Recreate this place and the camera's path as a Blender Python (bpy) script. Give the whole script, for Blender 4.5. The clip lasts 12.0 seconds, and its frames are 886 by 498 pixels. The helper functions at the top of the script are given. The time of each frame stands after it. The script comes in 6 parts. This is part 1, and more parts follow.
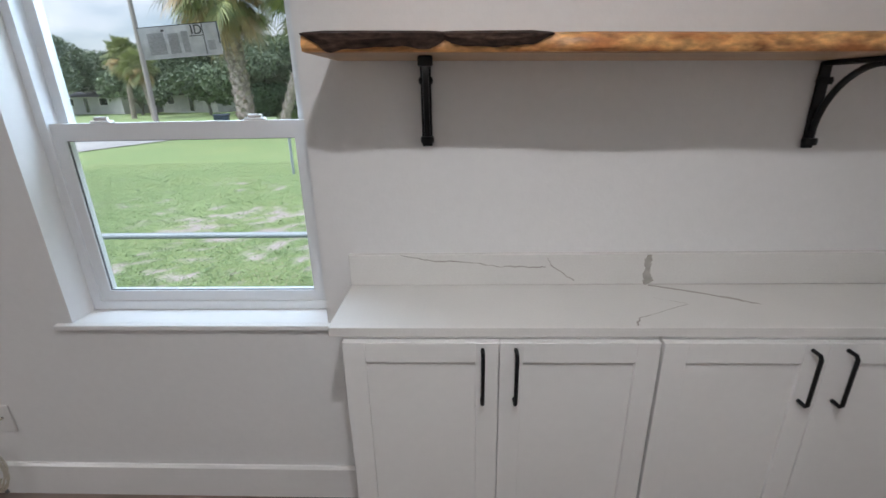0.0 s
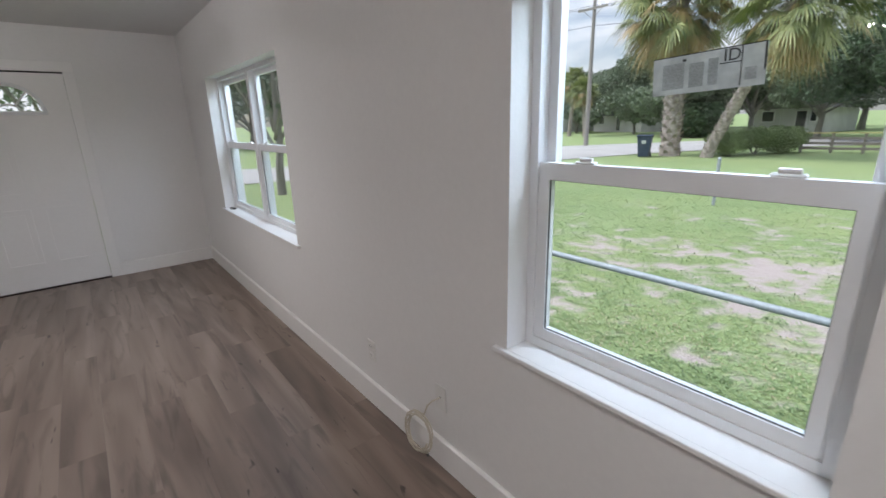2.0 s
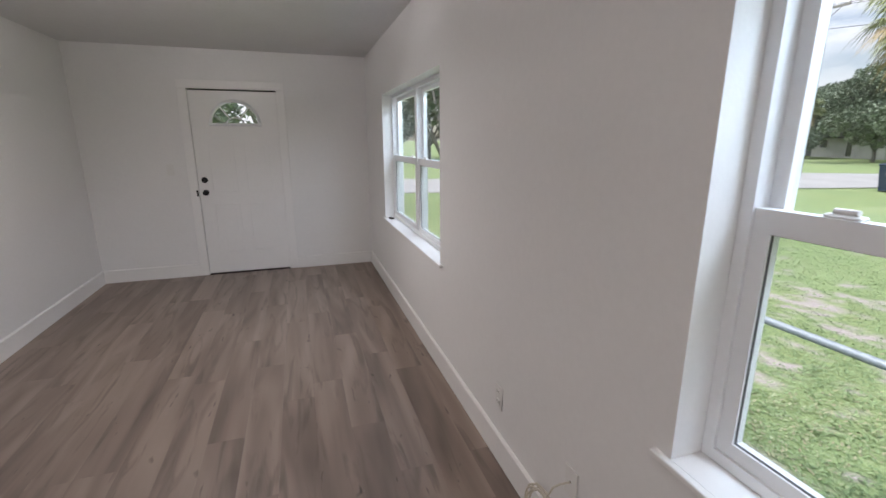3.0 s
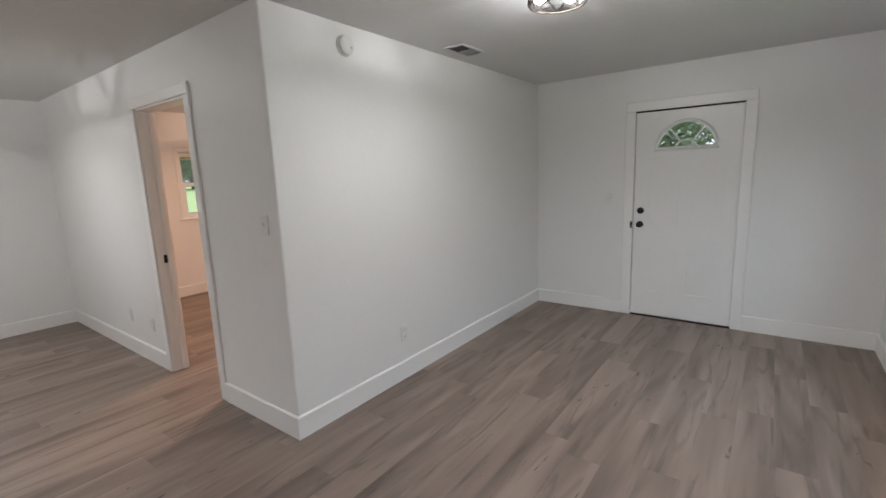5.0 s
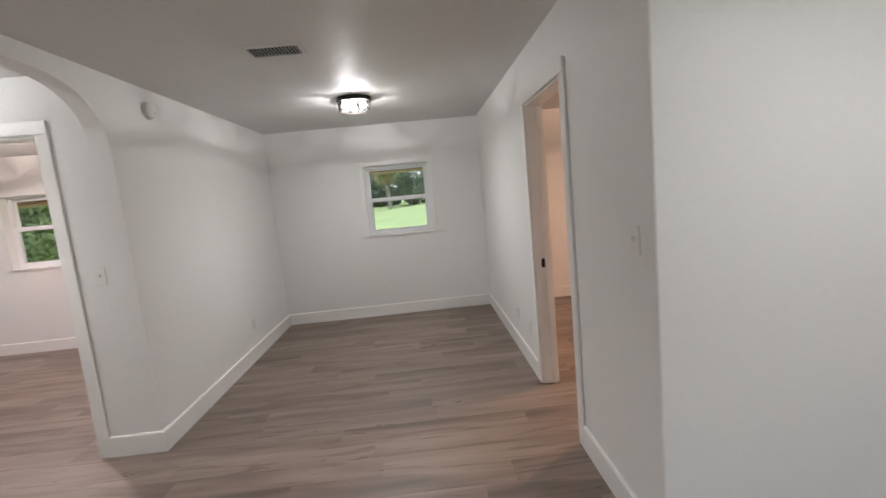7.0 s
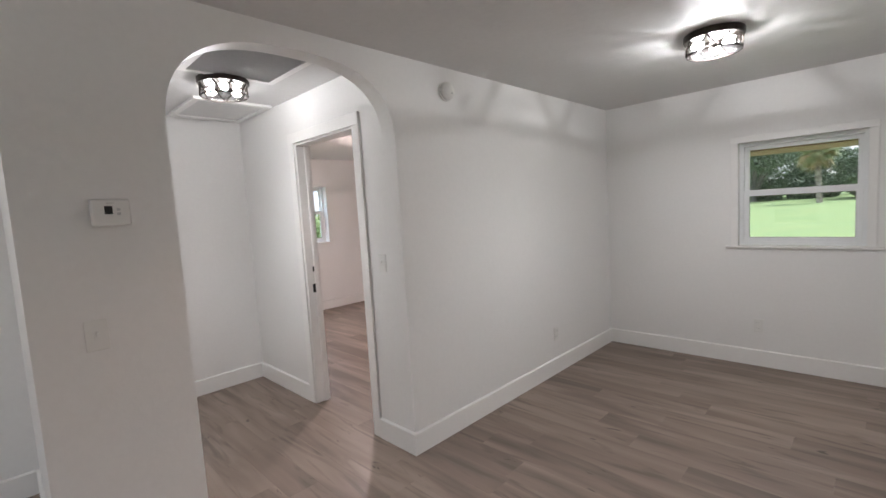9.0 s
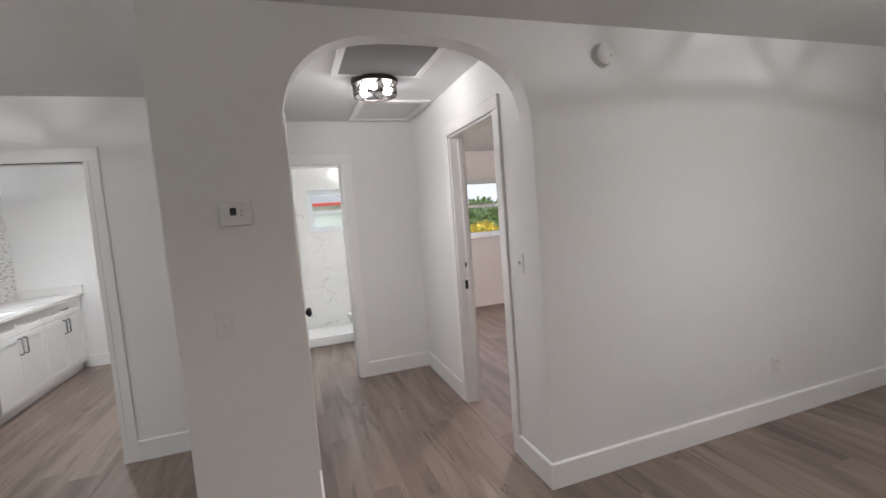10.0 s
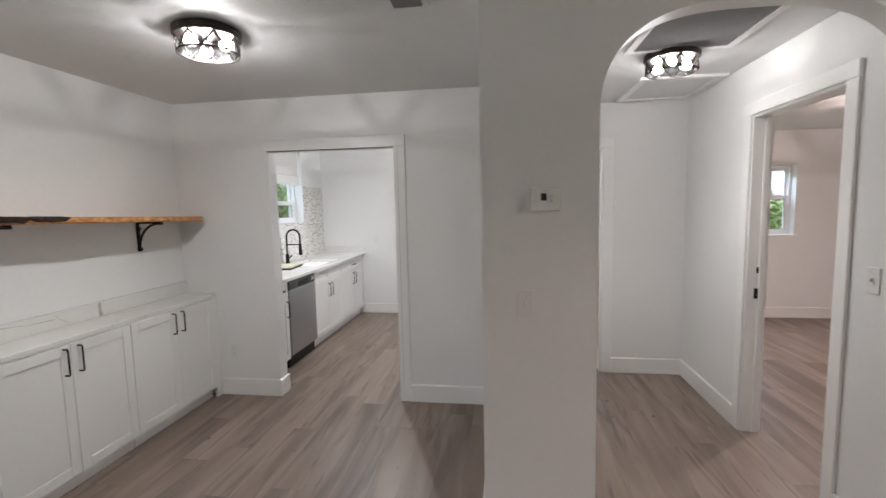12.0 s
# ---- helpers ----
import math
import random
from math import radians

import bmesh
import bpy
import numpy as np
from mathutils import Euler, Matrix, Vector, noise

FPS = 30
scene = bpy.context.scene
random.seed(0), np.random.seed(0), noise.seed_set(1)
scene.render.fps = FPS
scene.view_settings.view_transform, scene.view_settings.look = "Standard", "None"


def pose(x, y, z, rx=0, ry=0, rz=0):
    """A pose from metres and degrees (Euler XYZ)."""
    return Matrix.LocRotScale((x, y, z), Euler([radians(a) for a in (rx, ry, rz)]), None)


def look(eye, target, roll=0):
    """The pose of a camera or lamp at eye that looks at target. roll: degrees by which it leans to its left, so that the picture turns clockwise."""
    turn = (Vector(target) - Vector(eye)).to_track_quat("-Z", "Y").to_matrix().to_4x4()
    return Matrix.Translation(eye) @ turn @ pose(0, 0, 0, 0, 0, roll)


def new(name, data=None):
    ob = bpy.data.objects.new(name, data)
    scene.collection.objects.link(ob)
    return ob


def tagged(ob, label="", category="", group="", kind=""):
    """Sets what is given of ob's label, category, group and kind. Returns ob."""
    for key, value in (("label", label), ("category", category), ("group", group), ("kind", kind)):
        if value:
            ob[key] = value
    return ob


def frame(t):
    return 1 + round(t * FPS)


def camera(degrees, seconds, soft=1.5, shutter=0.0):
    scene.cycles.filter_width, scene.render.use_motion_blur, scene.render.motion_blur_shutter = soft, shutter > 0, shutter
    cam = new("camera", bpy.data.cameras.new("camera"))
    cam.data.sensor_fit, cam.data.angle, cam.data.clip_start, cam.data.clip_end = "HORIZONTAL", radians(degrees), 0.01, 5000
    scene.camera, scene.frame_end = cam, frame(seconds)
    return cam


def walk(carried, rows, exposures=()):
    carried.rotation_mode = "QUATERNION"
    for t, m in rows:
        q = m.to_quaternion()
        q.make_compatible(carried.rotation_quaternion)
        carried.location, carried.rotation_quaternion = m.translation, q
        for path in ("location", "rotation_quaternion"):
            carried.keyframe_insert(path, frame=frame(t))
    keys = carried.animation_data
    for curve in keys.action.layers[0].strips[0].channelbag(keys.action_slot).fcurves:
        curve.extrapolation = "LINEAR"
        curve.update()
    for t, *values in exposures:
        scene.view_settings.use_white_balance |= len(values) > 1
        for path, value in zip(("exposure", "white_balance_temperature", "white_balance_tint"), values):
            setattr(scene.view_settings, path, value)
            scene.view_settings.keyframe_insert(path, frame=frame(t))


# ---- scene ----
cam = camera(90.1, 12.0, soft=1.5, shutter=0.15)
PATH = [
    (0, (0.125, 0.408, 1.437), (0.047, 2.29, 0.766), -1.2),
    (0.5, (0.109, 0.42, 1.456), (-0.318, 2.255, 0.783), -0.7),
    (1, (0.002, 0.482, 1.459), (-0.781, 2.21, 0.825), 1.2),
    (1.5, (-0.125, 0.556, 1.506), (-1.327, 2.033, 0.894), -0.3),
    (2, (-0.224, 0.65, 1.496), (-1.729, 1.846, 0.943), -1.6),
    (2.5, (-0.331, 0.788, 1.499), (-2.062, 1.667, 1.017), 0.3),
    (2.7, (-0.364, 0.816, 1.506), (-2.146, 1.586, 1.023), 0.2),
    (4.3, (-1.04, 0.927, 1.511), (-2.914, 0.339, 1.135), -1.0),
    (4.5, (-1.124, 0.974, 1.524), (-2.903, 0.133, 1.163), -1.5),
    (5, (-1.216, 0.919, 1.528), (-2.792, -0.266, 1.189), -2.2),
    (5.5, (-1.316, 0.751, 1.529), (-2.701, -0.654, 1.203), -2.8),
    (6, (-1.444, 0.545, 1.521), (-2.548, -1.094, 1.217), -3.4),
    (6.5, (-1.67, 0.392, 1.521), (-2.28, -1.494, 1.252), -4.3),
    (7, (-1.808, 0.254, 1.524), (-1.887, -1.728, 1.27), -5.5),
    (7.5, (-1.888, -0.007, 1.532), (-1.594, -1.971, 1.298), -4.5),
    (7.7, (-1.919, -0.118, 1.514), (-1.44, -2.048, 1.302), -4.9),
    (9.3, (-2.002, -1.02, 1.524), (-0.448, -2.267, 1.345), -3.4),
    (9.5, (-1.973, -1.097, 1.517), (-0.323, -2.214, 1.345), -3.7),
    (10, (-1.953, -1.405, 1.521), (-0.064, -2.042, 1.359), -4.5),
    (10.5, (-1.943, -1.641, 1.547), (0.025, -1.948, 1.369), -3.9),
    (11, (-1.922, -1.628, 1.542), (0.064, -1.769, 1.344), -4.2),
    (11.5, (-1.904, -1.383, 1.552), (0.086, -1.351, 1.358), -1.9),
    (12, (-1.87, -1.03, 1.562), (0.101, -0.752, 1.37), -1.2),
]
walk(cam, [(t, look(eye, target, roll)) for t, eye, target, roll in PATH], exposures=[(0.0, 1.08, 5950, 11), (1.5, 1.04, 6000, 11), (2.5, 1.08, 6300, 16), (4.5, 1.46, 6200, 11), (5.5, 1.38, 6050, 9), (6.5, 1.36, 6150, 10), (7.5, 1.44, 6200, 10), (9.5, 1.34, 6050, 10), (10.5, 1.2, 6100, 10), (12.0, 1.28, 6150, 10)])

# ---- light ----
world = bpy.data.worlds.new("overcast_sky")
scene.world = world
world.use_nodes = True
wn, wl = world.node_tree.nodes, world.node_tree.links
sky = wn.new("ShaderNodeTexSky")
sky.sky_type, sky.sun_disc = "NISHITA", False
sky.sun_elevation, sky.sun_rotation = radians(53), radians(228)
grey = wn.new("ShaderNodeHueSaturation")
grey.inputs["Saturation"].default_value = 0.8
wl.new(sky.outputs[0], grey.inputs["Color"])
# an overcast dome: brighter overhead than at the horizon, with soft drifting cloud
dome, up_part, climb = wn.new("ShaderNodeTexCoord"), wn.new("ShaderNodeSeparateXYZ"), wn.new("ShaderNodeMapRange")
wl.new(dome.outputs["Generated"], up_part.inputs[0])
wl.new(up_part.outputs["Z"], climb.inputs["Value"])
climb.inputs["From Min"].default_value, climb.inputs["From Max"].default_value = 0.0, 0.8
climb.inputs["To Min"].default_value, climb.inputs["To Max"].default_value = 0.88, 2.2
flat, cloud, veil = wn.new("ShaderNodeMapping"), wn.new("ShaderNodeTexNoise"), wn.new("ShaderNodeMapRange")
flat.inputs["Scale"].default_value = (2.2, 2.2, 7.0)
wl.new(dome.outputs["Generated"], flat.inputs["Vector"])
wl.new(flat.outputs[0], cloud.inputs["Vector"])
cloud.inputs["Scale"].default_value, cloud.inputs["Detail"].default_value = 1.3, 6
veil.inputs["From Min"].default_value, veil.inputs["From Max"].default_value = 0.42, 0.62
wl.new(cloud.outputs[0], veil.inputs["Value"])
cover = wn.new("ShaderNodeMix")
cover.data_type = "RGBA"
wl.new(veil.outputs[0], cover.inputs["Factor"])
wl.new(grey.outputs[0], cover.inputs["A"])
cover.inputs["B"].default_value = (9.0, 8.8, 9.1, 1)
lift = wn.new("ShaderNodeVectorMath")
lift.operation = "SCALE"
wl.new(cover.outputs["Result"], lift.inputs[0])
wl.new(climb.outputs[0], lift.inputs["Scale"])
wl.new(lift.outputs[0], wn["Background"].inputs["Color"])
wn["Background"].inputs["Strength"].default_value = 0.058

sun = new("sun", bpy.data.lights.new("sun", "SUN"))
sun.data.energy, sun.data.angle, sun.data.color = 1.5, radians(25), (1.0, 0.96, 0.9)
sun.matrix_world = look((0, 0, 0), (0.45, 0.4, -0.8))

LAMPS = {
    "living": (-3.45, 0.0, 13.5, (1.0, 0.95, 0.90)),
    "nook": (-1.30, -3.90, 12, (1.0, 0.95, 0.90)),
    "dining": (0.20, 0.40, 7.5, (1.0, 0.95, 0.90)),
    "hall": (1.02, -2.02, 11.0, (1.0, 0.96, 0.92)),
    "bedroom_warm": (-4.3, -3.4, 30, (1.0, 0.60, 0.40)),
    "bedroom_soft": (2.45, -4.25, 24, (1.0, 0.80, 0.74)),
    "kitchen": (3.0, 0.45, 17, (1.0, 0.98, 0.96)),
    "bath": (2.8, -2.25, 13, (1.0, 0.98, 0.95)),
}
for key, (lx, ly, watts, tint) in LAMPS.items():
    for shape, share in (("POINT", 0.62), ("SPOT", 2.1)):
        bulb_light = new("lamp_light", bpy.data.lights.new("lamp_light", shape))
        bulb_light.data.energy, bulb_light.data.color, bulb_light.data.shadow_soft_size = watts * share * (0.22 if key == "hall" and shape == "POINT" else 1), tint, 0.014 if key == "living" else 0.007
        bulb_light.location = (lx, ly, 2.35)
        if shape == "SPOT":
            bulb_light.data.spot_size, bulb_light.data.spot_blend = radians(118 if key == "hall" else 152), 0.9

# daylight falling through the window openings from the bright sky above them
for wx, wy, wz, turn, wide, watts in ((-0.735, 2.12, 2.10, 180, 0.85, 9.0), (-3.99, 2.12, 2.10, 180, 1.8, 10.5), (-1.53, -5.82, 1.97, 0, 0.8, 3.0), (3.2, 2.12, 2.45, 180, 1.1, 4.0), (4.9, -4.3, 2.2, 90, 0.85, 10.0), (4.9, -1.95, 2.15, 90, 0.6, 5.0)):
    sky_light = new("window_daylight", bpy.data.lights.new("window_daylight", "AREA"))
    sky_light.data.shape, sky_light.data.size, sky_light.data.size_y = "RECTANGLE", wide, 0.35
    sky_light.data.energy, sky_light.data.color = watts, (0.70, 0.86, 1.0)
    sky_light.matrix_world = pose(wx, wy, wz, 38, 0, turn)


# ---- materials ----
def mat(name, base, rough=0.5, metal=0.0, grain=0.06, grain_scale=40.0, stain=0.05, stain_scale=1.2, bump=0.0, bump_scale=120.0,
        stretch=(1, 1, 1), spec=0.5, second=None, emit=0.0):
    """A principled surface whose colour wanders at a fine and a coarse scale, with a fine relief."""
    m = bpy.data.materials.new(name)
    m.use_nodes = True
    n, l = m.node_tree.nodes, m.node_tree.links
    b = n["Principled BSDF"]
    b.inputs["Roughness"].default_value, b.inputs["Metallic"].default_value = rough, metal
    b.inputs["Specular IOR Level"].default_value = spec
    co = n.new("ShaderNodeTexCoord")
    mp = n.new("ShaderNodeMapping")
    mp.inputs["Scale"].default_value = stretch
    l.new(co.outputs["Object"], mp.inputs["Vector"])
    fine, coarse = n.new("ShaderNodeTexNoise"), n.new("ShaderNodeTexNoise")
    fine.inputs["Scale"].default_value, coarse.inputs["Scale"].default_value = grain_scale, stain_scale
    fine.inputs["Detail"].default_value, coarse.inputs["Detail"].default_value = 4, 5
    for t in (fine, coarse):
        l.new(mp.outputs[0], t.inputs["Vector"])
    c = Vector(base)
    lo, hi = n.new("ShaderNodeMix"), n.new("ShaderNodeMix")
    lo.data_type = hi.data_type = "RGBA"
    other = Vector(second) if second else c * (1 - 2 * stain)
    lo.inputs["A"].default_value, lo.inputs["B"].default_value = (*other, 1), (*c, 1)
    ramp = n.new("ShaderNodeMapRange")
    ramp.inputs["From Min"].default_value, ramp.inputs["From Max"].default_value = 0.35, 0.65
    l.new(coarse.outputs[0], ramp.inputs["Value"])
    l.new(ramp.outputs[0], lo.inputs["Factor"])
    hi.blend_type = "MULTIPLY"
    hi.inputs["Factor"].default_value = 1.0
    l.new(lo.outputs["Result"], hi.inputs["A"])
    g = n.new("ShaderNodeMapRange")
    g.inputs["From Min"].default_value, g.inputs["From Max"].default_value = 0.3, 0.7
    g.inputs["To Min"].default_value, g.inputs["To Max"].default_value = 1 - grain, 1 + grain
    l.new(fine.outputs[0], g.inputs["Value"])
    gc = n.new("ShaderNodeCombineColor")
    for i in range(3):
        l.new(g.outputs[0], gc.inputs[i])
    l.new(gc.outputs[0], hi.inputs["B"])
    l.new(hi.outputs["Result"], b.inputs["Base Color"])
    rr = n.new("ShaderNodeMapRange")
    rr.inputs["To Min"].default_value, rr.inputs["To Max"].default_value = max(0.02, rough - 0.06), min(1, rough + 0.06)
    l.new(coarse.outputs[0], rr.inputs["Value"])
    l.new(rr.outputs[0], b.inputs["Roughness"])
    if bump:
        bt, bn = n.new("ShaderNodeTexNoise"), n.new("ShaderNodeBump")
        bt.inputs["Scale"].default_value, bt.inputs["Detail"].default_value = bump_scale, 3
        l.new(mp.outputs[0], bt.inputs["Vector"])
        l.new(bt.outputs[0], bn.inputs["Height"])
        bn.inputs["Strength"].default_value, bn.inputs["Distance"].default_value = bump, 0.004
        l.new(bn.outputs[0], b.inputs["Normal"])
    if emit:
        b.inputs["Emission Color"].default_value, b.inputs["Emission Strength"].default_value = (*base, 1), emit
    return m


M = {}
M["wall"] = mat("painted_drywall", (0.80, 0.793, 0.782), 0.5, grain=0.012, stain=0.012, stain_scale=0.8, bump=0.12, bump_scale=90)
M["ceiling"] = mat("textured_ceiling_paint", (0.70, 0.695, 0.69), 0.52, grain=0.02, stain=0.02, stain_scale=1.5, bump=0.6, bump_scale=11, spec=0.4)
M["trim"] = mat("semi_gloss_white_trim", (0.84, 0.83, 0.815), 0.32, grain=0.01, stain=0.012, bump=0.05, bump_scale=60)
M["vinyl"] = mat("white_vinyl_frame", (0.82, 0.83, 0.84), 0.35, grain=0.01, stain=0.015)
M["white_plastic"] = mat("white_plastic", (0.765, 0.758, 0.735), 0.35, grain=0.01, stain=0.01)
M["cabinet"] = mat("white_cabinet_lacquer", (0.83, 0.82, 0.80), 0.33, grain=0.01, stain=0.012, stain_scale=2)
M["black"] = mat("matte_black_metal", (0.012, 0.012, 0.013), 0.38, 0.6, grain=0.2, grain_scale=90, bump=0.1)
M["bronze"] = mat("dark_bronze_metal", (0.035, 0.028, 0.024), 0.35, 0.8, grain=0.15)
M["steel"] = mat("brushed_stainless", (0.40, 0.40, 0.41), 0.34, 0.85, grain=0.05, stretch=(1, 1, 60), stain=0.03)
M["chrome"] = mat("chrome", (0.75, 0.75, 0.76), 0.12, 1.0, grain=0.02)
M["subfloor"] = mat("dark_underlay", (0.03, 0.026, 0.024), 0.9)
M["quartz"] = mat("white_quartz", (0.76, 0.745, 0.715), 0.2, grain=0.025, grain_scale=220, stain=0.025, stain_scale=3)
M["vein"] = mat("grey_quartz_vein", (0.50, 0.47, 0.43), 0.22, grain=0.12, grain_scale=60, stain=0.1, stain_scale=9)
M["grille"] = mat("grey_painted_vent", (0.55, 0.55, 0.55), 0.5, grain=0.03)
M["void"] = mat("dark_duct", (0.02, 0.02, 0.02), 0.9)
M["porcelain"] = mat("white_porcelain", (0.85, 0.85, 0.84), 0.1, grain=0.005, stain=0.01)
M["shade"] = mat("white_window_shade", (0.80, 0.79, 0.77), 0.8, grain=0.05, grain_scale=160, bump=0.2, bump_scale=300)
M["black_glass"] = mat("dark_control_panel", (0.02, 0.02, 0.022), 0.2, grain=0.1)
M["bulb"] = mat("lit_bulb", (1.0, 0.95, 0.9), 0.3, emit=40.0)
M["bulb_warm"] = mat("lit_warm_bulb", (1.0, 0.78, 0.6), 0.3, emit=40.0)
M["gasket"] = mat("dark_gasket", (0.10, 0.10, 0.10), 0.7)


def clear_glass(name, tint=(0.96, 0.98, 0.97)):
    m = bpy.data.materials.new(name)
    m.use_nodes = True
    n, l = m.node_tree.nodes, m.node_tree.links
    n.remove(n["Principled BSDF"])
    tr, gl, mx, lw = (n.new("ShaderNode" + k) for k in ("BsdfTransparent", "BsdfGlossy", "MixShader", "LayerWeight"))
    tr.inputs[0].default_value, gl.inputs["Roughness"].default_value = (*tint, 1), 0.01
    pw, sc = n.new("ShaderNodeMath"), n.new("ShaderNodeMath")
    pw.operation, sc.operation = "POWER", "MULTIPLY_ADD"
    pw.inputs[1].default_value, sc.inputs[1].default_value, sc.inputs[2].default_value = 5.0, 0.5, 0.025
    l.new(lw.outputs["Facing"], pw.inputs[0])
    l.new(pw.outputs[0], sc.inputs[0])
    l.new(sc.outputs[0], mx.inputs[0])
    l.new(tr.outputs[0], mx.inputs[1])
    l.new(gl.outputs[0], mx.inputs[2])
    l.new(mx.outputs[0], n["Material Output"].inputs[0])
    return m


M["glass"] = clear_glass("window_glass")


def streak_glass(name):
    """Clear glass with a noise tint added, so lamp light falls in soft streaks."""
    m = clear_glass(name)
    n, l = m.node_tree.nodes, m.node_tree.links
    co, mp, nz, rg, cc = (n.new("ShaderNode" + k) for k in ("TexCoord", "Mapping", "TexNoise", "MapRange", "CombineColor"))
    mp.inputs["Scale"].default_value = (1, 1, 1.6)
    l.new(co.outputs["Object"], mp.inputs["Vector"])
    l.new(mp.outputs[0], nz.inputs["Vector"])
    nz.inputs["Scale"].default_value, nz.inputs["Detail"].default_value, nz.inputs["Distortion"].default_value = 11.0, 1.5, 0.6
    rg.inputs["From Min"].default_value, rg.inputs["From Max"].default_value = 0.36, 0.60
    rg.inputs["To Min"].default_value, rg.inputs["To Max"].default_value = 0.5, 1.0
    l.new(nz.outputs[0], rg.inputs["Value"])
    for i in range(3):
        l.new(rg.outputs[0], cc.inputs[i])
    l.new(cc.outputs[0], n["Transparent BSDF"].inputs[0])
    return m


M["lamp_glass"] = streak_glass("streak_tinted_lamp_glass")


def plank_material():
    """Grey-brown vinyl planks: streaked along the plank, a few knots, each plank of its own tone."""
    m = bpy.data.materials.new("grey_brown_vinyl_plank")
    m.use_nodes = True
    n, l = m.node_tree.nodes, m.node_tree.links
    b = n["Principled BSDF"]
    co, info = n.new("ShaderNodeTexCoord"), n.new("ShaderNodeObjectInfo")
    geo = n.new("ShaderNodeNewGeometry")
    both = n.new("ShaderNodeMath")
    l.new(info.outputs["Random"], both.inputs[0])
    l.new(geo.outputs["Random Per Island"], both.inputs[1])
    shift = n.new("ShaderNodeVectorMath")
    shift.operation = "SCALE"
    cmb = n.new("ShaderNodeCombineXYZ")
    for i in range(3):
        l.new(both.outputs[0], cmb.inputs[i])
    l.new(cmb.outputs[0], shift.inputs[0])
    shift.inputs["Scale"].default_value = 37.0
    add = n.new("ShaderNodeVectorMath")
    l.new(co.outputs["Object"], add.inputs[0])
    l.new(shift.outputs[0], add.inputs[1])

    def streaks(sx, sy, detail, dist=0.0):
        mp, t = n.new("ShaderNodeMapping"), n.new("ShaderNodeTexNoise")
        mp.inputs["Scale"].default_value = (sx, sy, 1)
        l.new(add.outputs[0], mp.inputs["Vector"])
        l.new(mp.outputs[0], t.inputs["Vector"])
        t.inputs["Scale"].default_value, t.inputs["Detail"].default_value, t.inputs["Distortion"].default_value = 1.0, detail, dist
        return t.outputs[0]
    wide, thin, smear, knots = streaks(0.7, 5.5, 2, 0.7), streaks(2.5, 60, 4), streaks(1.5, 13, 3, 1.2), streaks(6.5, 24, 2, 0.7)

    def blend(a, k, c):
        q = n.new("ShaderNodeMath")
        q.operation = "MULTIPLY_ADD"
        l.new(a, q.inputs[0])
        q.inputs[1].default_value = k
        l.new(c, q.inputs[2])
        return q.outputs[0]
    tone = blend(both.outputs[0], 0.06, blend(thin, 0.07, wide))
    ramp = n.new("ShaderNodeValToRGB")
    ramp.color_ramp.elements[0].position, ramp.color_ramp.elements[0].color = 0.38, (0.124, 0.091, 0.074, 1)
    ramp.color_ramp.elements[1].position, ramp.color_ramp.elements[1].color = 0.90, (0.336, 0.260, 0.214, 1)
    ramp.color_ramp.elements.new(0.62).color = (0.222, 0.168, 0.137, 1)
    l.new(tone, ramp.inputs[0])

    def stain(value, lo, hi, amount, colour, below):
        rg, mk = n.new("ShaderNodeMapRange"), n.new("ShaderNodeMix")
        rg.inputs["From Min"].default_value, rg.inputs["From Max"].default_value, rg.inputs["To Max"].default_value = lo, hi, amount
        l.new(value, rg.inputs["Value"])
        mk.data_type = "RGBA"
        l.new(rg.outputs[0], mk.inputs["Factor"])
        l.new(below, mk.inputs["A"])
        mk.inputs["B"].default_value = (*colour, 1)
        return mk.outputs["Result"]
    # long smoky smears, then small dark knots
    colour = stain(smear, 0.55, 0.72, 0.6, (0.085, 0.063, 0.050), ramp.outputs[0])
    colour = stain(knots, 0.70, 0.77, 0.75, (0.030, 0.023, 0.019), colour)
    l.new(colour, b.inputs["Base Color"])
    b.inputs["Roughness"].default_value = 0.40
    bn = n.new("ShaderNodeBump")
    bn.inputs["Strength"].default_value, bn.inputs["Distance"].default_value = 0.25, 0.001
    l.new(thin, bn.inputs["Height"])
    l.new(bn.outputs[0], b.inputs["Normal"])
    return m


M["plank"] = plank_material()


